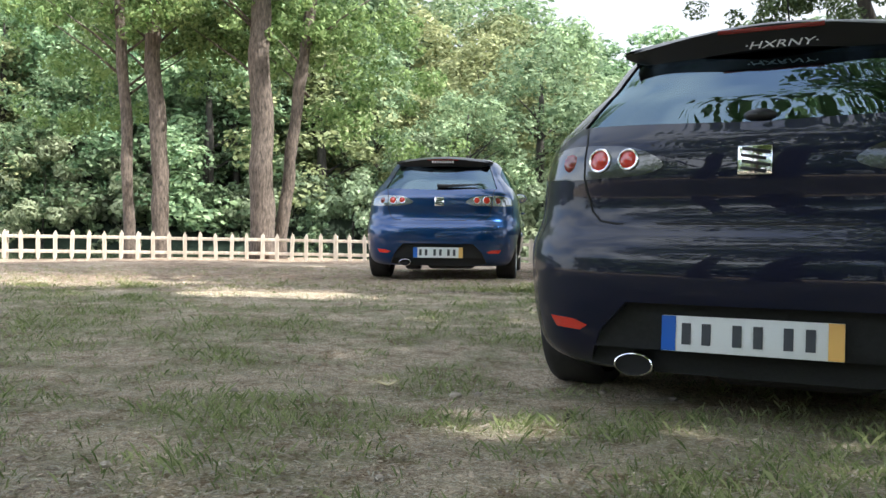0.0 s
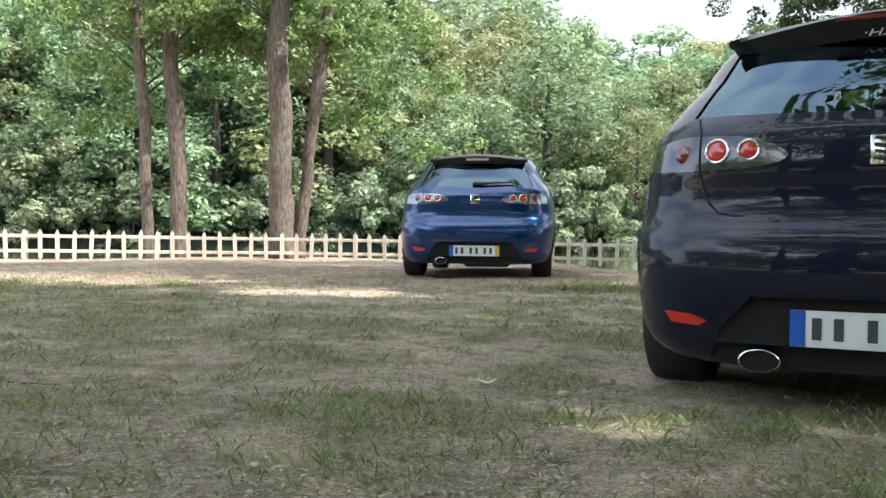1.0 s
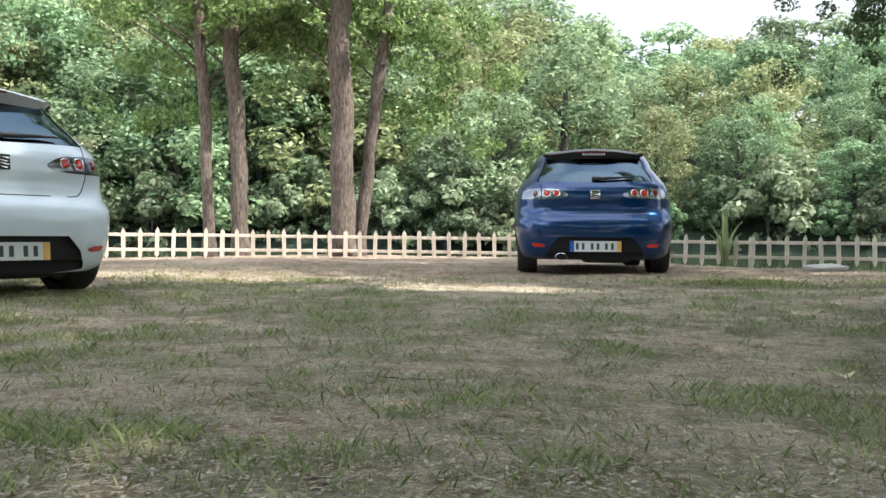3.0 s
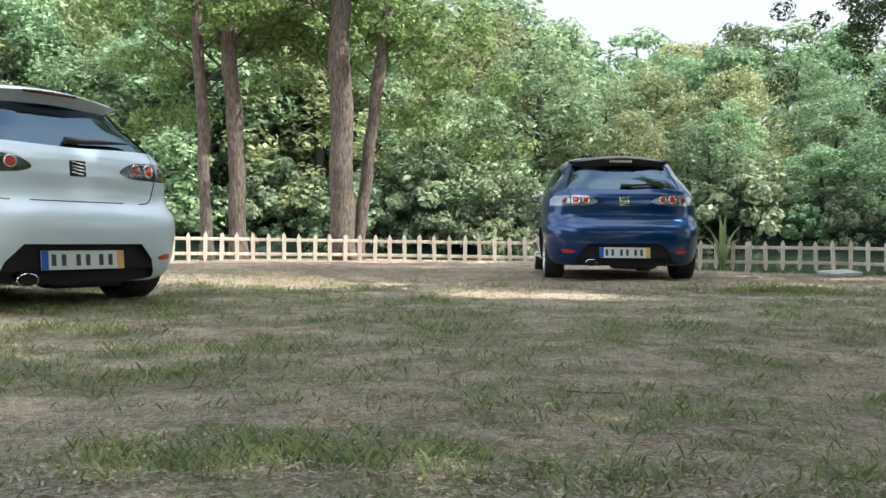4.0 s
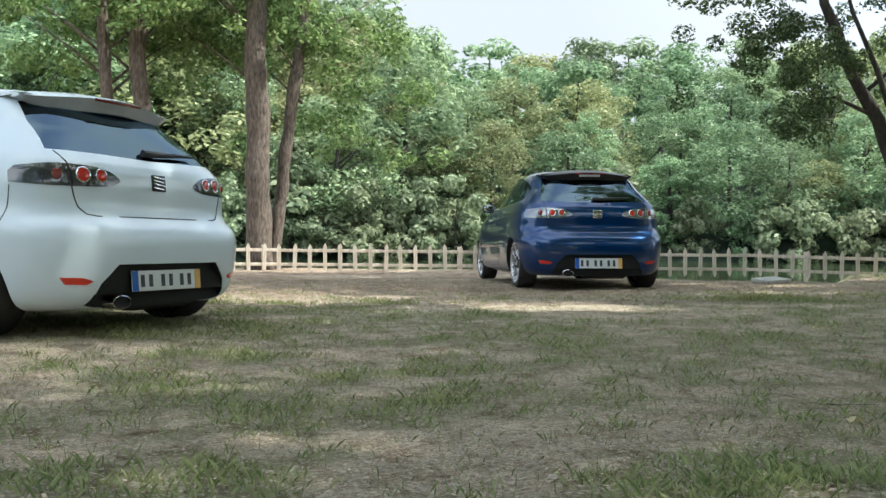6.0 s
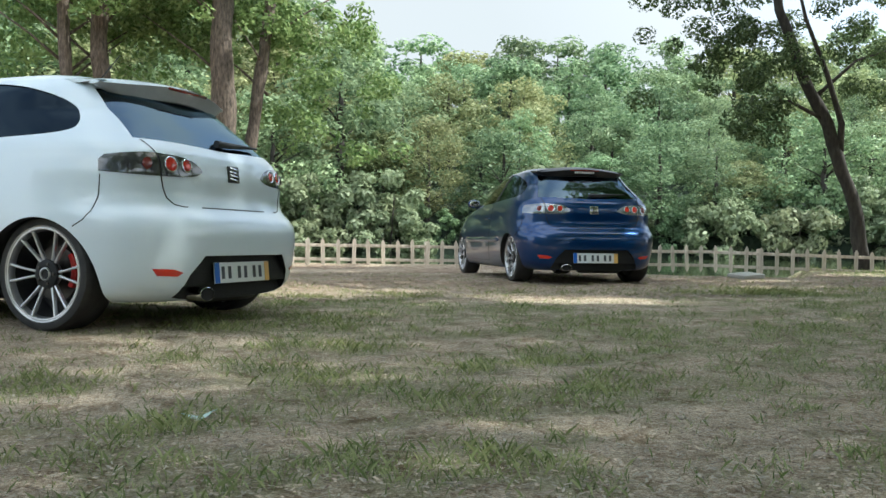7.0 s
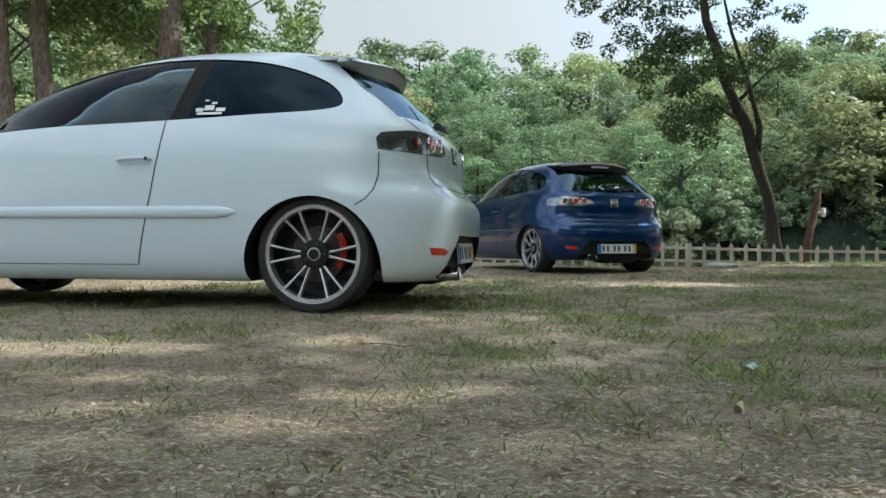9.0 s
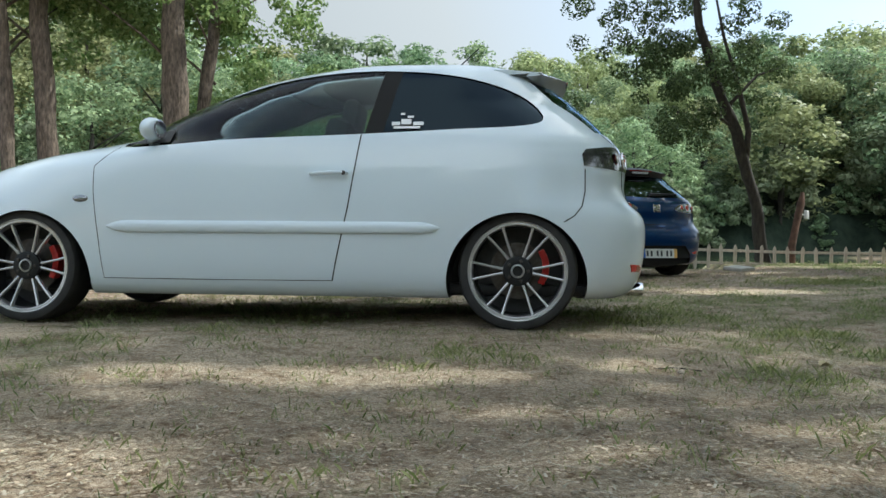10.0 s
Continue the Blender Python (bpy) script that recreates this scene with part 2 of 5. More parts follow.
M_STONE = mat("pale_stone", (0.24, 0.20, 0.16), 0.9, other=(0.42, 0.37, 0.30), scale=9, bump=0.4)
M_PAPER = mat("pale_paper", (0.36, 0.46, 0.42), 0.8)
M_DRYLEAF = mat("dry_leaf", (0.42, 0.36, 0.20), 0.7)
M_SLAB = mat("slab_concrete", (0.34, 0.33, 0.29), 0.9, other=(0.46, 0.45, 0.40), scale=7, bump=0.3)


# ---- helpers of the scene ----
def finish(bm, smooth=35):
    me = bpy.data.meshes.new("mesh")
    bm.to_mesh(me)
    bm.free()
    if smooth:
        me.polygons.foreach_set("use_smooth", [True] * len(me.polygons))
        me.set_sharp_from_angle(angle=radians(smooth))
    return me


def part(name, data, material, parent, label="", m=None, smooth=35):
    me = finish(data, smooth) if isinstance(data, bmesh.types.BMesh) else data
    if material and not me.materials:
        me.materials.append(material)
    ob = new(name, me)
    ob.parent = parent
    if m is not None:
        ob.matrix_basis = m
    return tagged(ob, label)


def thing(name, x, y, z, rz, label, category, group="", kind=""):
    ob = new(name)
    ob.empty_display_size = 0.2
    ob.matrix_basis = pose(x, y, z, 0, 0, rz)
    return tagged(ob, label, category, group, kind)


def box(bm, sx, sy, sz, m=None, bevel=0.0):
    g = bmesh.ops.create_cube(bm, size=1.0, matrix=(m or Matrix()) @ Matrix.Diagonal((sx, sy, sz, 1)))
    if bevel:
        es = list({e for v in g["verts"] for e in v.link_edges})
        bmesh.ops.bevel(bm, geom=es, offset=bevel, segments=2, affect="EDGES", profile=0.5)


def tube(bm, pts, radii, seg=10, cap=True, squash=1.0):
    """A tapering round limb through the points."""
    rings = []
    up = Vector((0.31, 0.17, 0.93))
    radii = [float(r) for r in radii]
    for i, p in enumerate(pts):
        p = Vector(p)
        d = (Vector(pts[min(i + 1, len(pts) - 1)]) - Vector(pts[max(i - 1, 0)])).normalized()
        a = d.cross(up)
        if a.length < 0.2:
            a = d.cross(Vector((1, 0, 0)))
        a.normalize()
        c = d.cross(a)
        rings.append([bm.verts.new(p + radii[i] * (math.cos(2 * math.pi * k / seg) * a + squash * math.sin(2 * math.pi * k / seg) * c)) for k in range(seg)])
    for r, s in zip(rings, rings[1:]):
        for k in range(seg):
            bm.faces.new((r[k], r[(k + 1) % seg], s[(k + 1) % seg], s[k]))
    if cap:
        bm.faces.new(rings[0][::-1])
        bm.faces.new(rings[-1])
    return rings


def lathe(bm, profile, seg=48, m=None):
    """Turns (radius, x) points round the x axis."""
    m = m or Matrix()
    rings = [[bm.verts.new(m @ Vector((x, r * math.cos(2 * math.pi * k / seg), r * math.sin(2 * math.pi * k / seg)))) for k in range(seg)] for r, x in profile]
    for a, c in zip(rings, rings[1:]):
        for k in range(seg):
            bm.faces.new((a[k], a[(k + 1) % seg], c[(k + 1) % seg], c[k]))


def prism(poly, axis, lo, hi, material=None):
    """A closed prism over a 2D outline: axis x takes (y, z) points, axis y takes (x, z) points."""
    bm = bmesh.new()
    def at(p, h):
        return (h, p[0], p[1]) if axis == "x" else (p[0], h, p[1])
    a = [bm.verts.new(at(p, lo)) for p in poly]
    c = [bm.verts.new(at(p, hi)) for p in poly]
    n = len(poly)
    bm.faces.new(a[::-1])
    bm.faces.new(c)
    for k in range(n):
        bm.faces.new((a[k], a[(k + 1) % n], c[(k + 1) % n], c[k]))
    bmesh.ops.recalc_face_normals(bm, faces=bm.faces)
    me = finish(bm, 0)
    if material:
        me.materials.append(material)
    return me


def boolean(a, b, op, smooth=35):
    """The mesh of a cut by or met with b."""
    oa, ob = new("cut_a", a), new("cut_b", b)
    mod = oa.modifiers.new("cut", "BOOLEAN")
    mod.operation, mod.object, mod.solver = op, ob, "EXACT"
    mod.material_mode = "TRANSFER"
    me = bpy.data.meshes.new_from_object(oa.evaluated_get(bpy.context.evaluated_depsgraph_get()))
    bpy.data.objects.remove(oa)
    bpy.data.objects.remove(ob)
    me.polygons.foreach_set("use_smooth", [True] * len(me.polygons))
    me.set_sharp_from_angle(angle=radians(smooth))
    return me


def curve_points(pts, n):
    """A closed smooth outline through a few points."""
    out = []
    k = len(pts)
    for i in range(k):
        p0, p1, p2, p3 = (Vector(pts[(i + j) % k]) for j in (-1, 0, 1, 2))
        for s in range(n):
            t = s / n
            out.append(tuple(0.5 * (2 * p1 + (p2 - p0) * t + (2 * p0 - 5 * p1 + 4 * p2 - p3) * t * t + (3 * p1 - p0 - 3 * p2 + p3) * t ** 3)))
    return out


# ---- the hatchbacks ----
# height, rear end, front end, half width of the body (metres from the rear axle on the ground)
HULL = np.array([
    (0.165, -0.58, 3.16, 0.75), (0.20, -0.645, 3.23, 0.805), (0.30, -0.675, 3.27, 0.832), (0.42, -0.69, 3.28, 0.843),
    (0.52, -0.692, 3.26, 0.850), (0.575, -0.682, 3.22, 0.852), (0.60, -0.660, 3.20, 0.851), (0.63, -0.600, 3.16, 0.850), (0.70, -0.578, 3.06, 0.845),
    (0.80, -0.588, 2.88, 0.834), (0.87, -0.580, 2.62, 0.822), (0.92, -0.555, 2.32, 0.810), (0.96, -0.520, 2.09, 0.797),
    (1.00, -0.490, 2.05, 0.780), (1.10, -0.420, 1.91, 0.735), (1.20, -0.330, 1.72, 0.690), (1.30, -0.220, 1.46, 0.637),
    (1.36, -0.13, 1.22, 0.592), (1.40, -0.03, 1.02, 0.53), (1.42, 0.08, 0.88, 0.45), (1.43, 0.25, 0.74, 0.33)])
HULL[:, 0] = np.where(HULL[:, 0] > 0.96, 0.96 + (HULL[:, 0] - 0.96) * 0.865, HULL[:, 0])


def low(z, k=0.865):
    return 0.96 + (z - 0.96) * k if z > 0.96 else z


def hull(off=0.0, rows=84, cols=44):
    """The closed body as level slices; off pushes its skin outwards."""
    s = np.concatenate([[0], np.cumsum(np.linalg.norm(np.diff(HULL, axis=0), axis=1))])
    t = np.linspace(0, s[-1], rows)
    prof = np.stack([np.interp(t, s, HULL[:, k]) for k in range(4)], 1)
    for _ in range(2):
        prof[1:-1] = 0.25 * prof[:-2] + 0.5 * prof[1:-1] + 0.25 * prof[2:]
    bm = bmesh.new()
    rings = []
    for z, yr, yf, w in prof:
        length = yf - yr
        cr, cf = yr + min(1.0, 0.46 * length), yf - min(1.15, 0.46 * length)
        ring = []
        for side in (-1, 1):
            pts = []
            n_rear, n_front = 4.2 - 1.0 * (z > 0.95) * min(1, (z - 0.95) / 0.2), 2.9
            for k in range(cols):
                a = math.pi / 2 * (k / cols) ** 1.0
                c, d = math.cos(a), math.sin(a)
                pts.append((w * d ** (2 / n_rear), cr + (yr - cr) * c ** (2 / n_rear)))
            for k in range(12):
                pts.append((w, cr + (cf - cr) * k / 12))
            for k in range(cols + 1):
                a = math.pi / 2 * k / cols
                c, d = math.cos(a), math.sin(a)
                pts.append((w * c ** (2 / n_front), cf + (yf - cf) * d ** (2 / n_front)))
            ring.append(pts)
        loop = ring[1] + [(-x, y) for x, y in ring[1][-2:0:-1]]
        rings.append([bm.verts.new((x, y, z)) for x, y in loop])
    n = len(rings[0])
    for a, c in zip(rings, rings[1:]):
        for k in range(n):
            bm.faces.new((a[k], a[(k + 1) % n], c[(k + 1) % n], c[k]))
    bm.faces.new(rings[0][::-1])
    bm.faces.new(rings[-1])
    bmesh.ops.remove_doubles(bm, verts=bm.verts, dist=0.0008)
    bmesh.ops.recalc_face_normals(bm, faces=bm.faces)
    if off:
        bm.normal_update()
        moves = [(v, v.normal.copy()) for v in bm.verts]
        for v, nn in moves:
            v.co += nn * off
    return finish(bm, 40)


SIDE_GLASS = curve_points([(1.95, 0.905), (1.35, 0.935), (0.78, 0.955), (0.30, 0.978), (-0.06, 1.000), (-0.15, 1.050), (-0.03, 1.170), (0.26, 1.262), (0.63, 1.298), (1.02, 1.278), (1.40, 1.195), (1.70, 1.06)], 5)
REAR_GLASS = [(-0.60, 0.985), (0.0, 0.965), (0.60, 0.985), (0.585, 1.03), (0.50, 1.305), (0.3, 1.325), (0.0, 1.335), (-0.3, 1.325), (-0.50, 1.305), (-0.585, 1.03)]
REAR_GLASS = [(x, low(z)) for x, z in REAR_GLASS]
FRONT_GLASS = [(-0.66, 0.985), (0.66, 0.985), (0.50, 1.28), (-0.50, 1.28)]
LAMP_SIDE = [(-0.345, 0.805), (-0.335, 0.86), (-0.355, 0.888), (-0.50, 0.912), (-0.80, 0.92), (-0.80, 0.79), (-0.5, 0.792)]
LAMP_REAR = curve_points([(0.285, 0.846), (0.295, 0.818), (0.38, 0.798), (0.55, 0.792), (0.90, 0.788), (0.90, 0.915), (0.72, 0.912), (0.55, 0.908), (0.38, 0.893)], 3)
DIFFUSER = [(-0.52, 0.14), (-0.46, 0.30), (-0.37, 0.395), (0.37, 0.395), (0.46, 0.30), (0.52, 0.14)]


def scaled(poly, s):
    c = sum((Vector(p) for p in poly), Vector((0, 0))) / len(poly)
    return [tuple(c + (Vector(p) - c) * s) for p in poly]


def make_shapes():
    """The pieces of the pressed body, cut from one hull."""
    body = hull()
    body.materials.append(M_WHITE)
    for y in (0.0, 2.46):
        for sgn in (-1, 1):
            bm = bmesh.new()
            lathe(bm, [(0.0001, sgn * 0.50), (0.336, sgn * 0.50), (0.336, sgn * 1.0), (0.0001, sgn * 1.0)], 64, pose(0, y - 0.03, 0.243))
            bmesh.ops.remove_doubles(bm, verts=bm.verts, dist=0.001)
            bmesh.ops.recalc_face_normals(bm, faces=bm.faces)
            me = finish(bm, 0)
            me.materials.append(M_BLACK)
            body = boolean(body, me, "DIFFERENCE")
    body = boolean(body, prism(DIFFUSER, "y", -1.0, -0.632, M_GREYPLASTIC), "DIFFERENCE")
    body = boolean(body, prism([(-0.53, 0.13), (-0.485, 0.245), (0.485, 0.245), (0.53, 0.13)], "y", -1.0, -0.575, M_GREYPLASTIC), "DIFFERENCE")
    cabin = boolean(hull(-0.05), prism([(-0.42, 0.50), (2.05, 0.50), (2.05, 1.6), (-0.42, 1.6)], "x", -1.2, 1.2), "INTERSECT")
    cabin.materials.clear()
    cabin.materials.append(M_INNER)
    body = boolean(body, cabin, "DIFFERENCE")
    body = boolean(body, prism(SIDE_GLASS, "x", -1.2, 1.2, M_GLOSSBLACK), "DIFFERENCE")
    body = boolean(body, prism(REAR_GLASS, "y", -0.8, 0.55, M_GLOSSBLACK), "DIFFERENCE")
    body = boolean(body, prism(FRONT_GLASS, "y", 0.95, 2.6, M_GLOSSBLACK), "DIFFERENCE")
    skin = boolean(hull(-0.006), hull(-0.010), "DIFFERENCE")
    s = {"body": body}
    half = prism([(-9, 0), (9, 0), (9, 2), (-9, 2)], "x", 0, 2)
    front = [(0.735, 0.85), (2.2, 0.85), (2.2, 1.5), (0.595, 1.5)]
    rear = [(0.645, 0.85), (-0.5, 0.85), (-0.5, 1.5), (0.505, 1.5)]
    side = boolean(skin, prism(scaled(SIDE_GLASS, 1.012), "x", 0.3, 1.2), "INTERSECT")
    s["front_side"] = boolean(side, prism(front, "x", 0, 2), "INTERSECT")
    s["rear_side"] = boolean(side, prism(rear, "x", 0, 2), "INTERSECT")
    s["pillar"] = boolean(boolean(skin, prism(scaled(SIDE_GLASS, 1.006), "x", 0.3, 1.2), "INTERSECT"), prism([(0.645, 0.85), (0.735, 0.85), (0.595, 1.5), (0.505, 1.5)], "x", 0, 2), "INTERSECT")
    s["rear_glass"] = boolean(skin, prism(scaled(REAR_GLASS, 1.012), "y", -0.8, 0.6), "INTERSECT")
    s["front_glass"] = boolean(skin, prism(scaled(FRONT_GLASS, 1.012), "y", 0.9, 2.6), "INTERSECT")
    lens = boolean(boolean(hull(0.003), hull(-0.004), "DIFFERENCE"), prism(LAMP_REAR, "y", -0.9, -0.2), "INTERSECT")
    lens = boolean(lens, prism(LAMP_SIDE, "x", 0.0, 1.2), "INTERSECT")
    s["lamp_gate"] = boolean(lens, prism([(0.0, 0.7), (0.548, 0.7), (0.552, 1.0), (0.0, 1.0)], "y", -2, 2), "INTERSECT")
    s["lamp_wing"] = boolean(lens, prism([(0.556, 0.7), (1.2, 0.7), (1.2, 1.0), (0.560, 1.0)], "y", -2, 2), "INTERSECT")
    refl = [(0.505, 0.312), (0.535, 0.294), (0.63, 0.298), (0.655, 0.334), (0.56, 0.330)]
    s["reflector"] = boolean(boolean(hull(0.003), hull(-0.004), "DIFFERENCE"), prism(refl, "y", -0.9, 0), "INTERSECT")
    return s


SHAPES = make_shapes()
from mathutils.bvhtree import BVHTree
_bm = bmesh.new()
_bm.from_mesh(hull())
SKIN = BVHTree.FromBMesh(_bm)
_bm.free()


def on_rear(x, z, off=0.0):
    p, n, _, _ = SKIN.ray_cast(Vector((x, -3, z)), Vector((0, 1, 0)))
    return p + n * off, n


def on_side(y, z, sgn, off=0.0):
    p, n, _, _ = SKIN.ray_cast(Vector((sgn * 3, y, z)), Vector((-sgn, 0, 0)))
    return p + n * off, n


def gap_line(pts, width=0.005):
    """A narrow dark shut line lying on the skin: pts are (place, normal)."""
    bm = bmesh.new()
    prev = None
    for i, (p, n) in enumerate(pts):
        d = (pts[min(i + 1, len(pts) - 1)][0] - pts[max(i - 1, 0)][0]).normalized()
        w = d.cross(n).normalized() * width / 2
        up = n * 0.0012
        cur = [bm.verts.new(p + w - n * 0.002), bm.verts.new(p + w + up), bm.verts.new(p - w + up), bm.verts.new(p - w - n * 0.002)]
        if prev:
            for k in range(3):
                bm.faces.new((prev[k], prev[k + 1], cur[k + 1], cur[k]))
        prev = cur
    return bm


def polyline(pts, n):
    out = []
    for a, c in zip(pts, pts[1:]):
        for k in range(n):
            out.append(tuple(Vector(a).lerp(Vector(c), k / n)))
    return out + [tuple(pts[-1])]


def mirrored(me):
    c = me.copy()
    c.transform(Matrix.Diagonal((-1, 1, 1, 1)))
    c.flip_normals()
    return c


def painted(me, m):
    c = me.copy()
    if c.materials:
        c.materials[0] = m
    else:
        c.materials.append(m)
    return c


def bare(me, m):
    c = me.copy()
    c.materials.clear()
    c.materials.append(m)
    return c


def facing(p, n):
    return Matrix.Translation(p) @ n.to_track_quat("Z", "Y").to_matrix().to_4x4()


def spoke_mesh(style, lean):
    bm = bmesh.new()
    rows = []
    for j in range(7):
        t = j / 6
        r = 0.060 + (0.238 - 0.060) * t
        a = lean * (1 - t)
        w = (0.0110 - 0.0115 * t * (1 - 0.9 * t)) * (0.80 if style == "pairs" else 0.7)
        x = -0.026 + 0.030 * t
        mid = Vector((0, r * math.cos(a), r * math.sin(a)))
        across = Vector((0, -math.sin(a), math.cos(a)))
        rows.append([bm.verts.new(mid + across * u * w + Vector((x + d, 0, 0))) for u, d in ((-1, -0.02), (-1, -0.003), (-0.6, 0.0), (0.6, 0.0), (1, -0.003), (1, -0.02))])
    for a, d in zip(rows, rows[1:]):
        for k in range(6):
            bm.faces.new((a[k], a[(k + 1) % 6], d[(k + 1) % 6], d[k]))
    bm.faces.new(rows[0][::-1])
    bm.faces.new(rows[-1])
    bmesh.ops.recalc_face_normals(bm, faces=bm.faces)
    me = finish(bm, 50)
    me.materials.append(M_POLISHED)
    return me


SPOKES = {"pairs": [spoke_mesh("pairs", 0.045), spoke_mesh("pairs", -0.045)], "mesh": [spoke_mesh("mesh", 0.4), spoke_mesh("mesh", -0.4)]}


def add_wheel(car, x, y, sgn, spokes, style):
    """Alloy wheel with tyre, disc and caliper; the outer face looks along sgn x."""
    rim_r, tyre_r = 0.250, 0.304
    bm = bmesh.new()
    lathe(bm, [(0.226, -0.03), (0.228, -0.004), (0.232, 0.004), (0.240, 0.006), (rim_r, 0.010), (rim_r + 0.004, 0.004), (rim_r + 0.004, -0.02), (0.240, -0.04)], 56)
    lathe(bm, [(0.0001, -0.016), (0.035, -0.016), (0.045, -0.020), (0.060, -0.028), (0.064, -0.036), (0.064, -0.06)], 32)
    wheel = part("wheel", bm, M_ALLOY, car, "grey multi-spoke alloy wheel", pose(x, y, 0.300, 0, 0, 0 if sgn > 0 else 180) @ Matrix.Diagonal((1, 0.945, 0.945, 1)))
    for k in range(spokes):
        turn = 60 * (k // 2) + (11 if k % 2 else -11) if style == "pairs" else 360 * k / spokes
        part("spoke", SPOKES[style][k % 2], None, wheel, m=pose(0, 0, 0, turn))
    bm = bmesh.new()
    lathe(bm, [(0.246, -0.185), (0.280, -0.20), (0.298, -0.185), (tyre_r, -0.165), (tyre_r, -0.030), (0.300, -0.008), (0.290, 0.008), (0.272, 0.014), (0.256, 0.012), (0.247, -0.002)], 56)
    part("tyre", bm, M_RUBBER, wheel, "black low-profile rubber tyre")
    bm = bmesh.new()
    lathe(bm, [(0.231, 0.000), (0.233, 0.008), (0.238, 0.0095), (0.243, 0.0085), (0.246, 0.012), (0.251, 0.013), (0.254, 0.008)], 64)
    part("rim_lip", bm, M_POLISHED, wheel, "polished rim lip")
    bm = bmesh.new()
    lathe(bm, [(0.229, -0.028), (0.224, -0.06), (0.222, -0.16), (0.0001, -0.165)], 40)
    part("wheel_barrel", bm, M_BLACK, wheel, "dark inner wheel barrel")
    bm = bmesh.new()
    lathe(bm, [(0.0001, -0.085), (0.145, -0.085), (0.145, -0.105), (0.0001, -0.105)], 40)
    part("brake_disc", bm, M_STEEL, wheel, "steel brake disc")
    bm = bmesh.new()
    for k in range(7):
        a0 = -0.45 + 0.9 * k / 6
        box(bm, 0.06, 0.034, 0.055, Matrix.Translation((-0.085, sgn * -0.142 * math.cos(a0), 0.142 * math.sin(a0) + 0.02)) @ pose(0, 0, 0, math.degrees(-sgn * a0), 0, 0), 0.006)
    part("brake_caliper", bm, M_REDPAINT if style == "pairs" else M_STEEL, wheel, "red brake caliper" if style == "pairs" else "")
    bm = bmesh.new()
    lathe(bm, [(0.0001, -0.014), (0.036, -0.014), (0.062, -0.012), (0.074, -0.016), (0.078, -0.03)], 32)
    hub = part("hub_cap", bm, M_GREYPLASTIC, wheel, "dark hub cap")
    bm = bmesh.new()
    lathe(bm, [(0.036, -0.012), (0.034, -0.006), (0.028, -0.005), (0.026, -0.012)], 28)
    part("cap_ring", bm, M_ALLOY, hub, "grey ring round the cap")
    for k in range(5):
        bm = bmesh.new()
        lathe(bm, [(0.0085, -0.014), (0.008, -0.007), (0.0001, -0.006)], 10, pose(0, 0.053 * math.cos(1.2566 * k), 0.053 * math.sin(1.2566 * k)))
        part("wheel_bolt", bm, M_STEEL, hub)


def add_wiper(car):
    p, n = on_rear(0.0, 1.0, 0.012)
    q, _ = on_rear(0.40, 1.015, 0.014)
    bm = bmesh.new()
    tube(bm, [p + Vector((-0.03, 0, 0)), p + Vector((0.08, -0.012, 0.0)), q.lerp(p, 0.3) + Vector((0, -0.014, 0)), q + Vector((0, -0.01, 0))], [0.022, 0.018, 0.010, 0.006], 8)
    part("wiper", bm, M_BLACK, car, "black rear wiper")


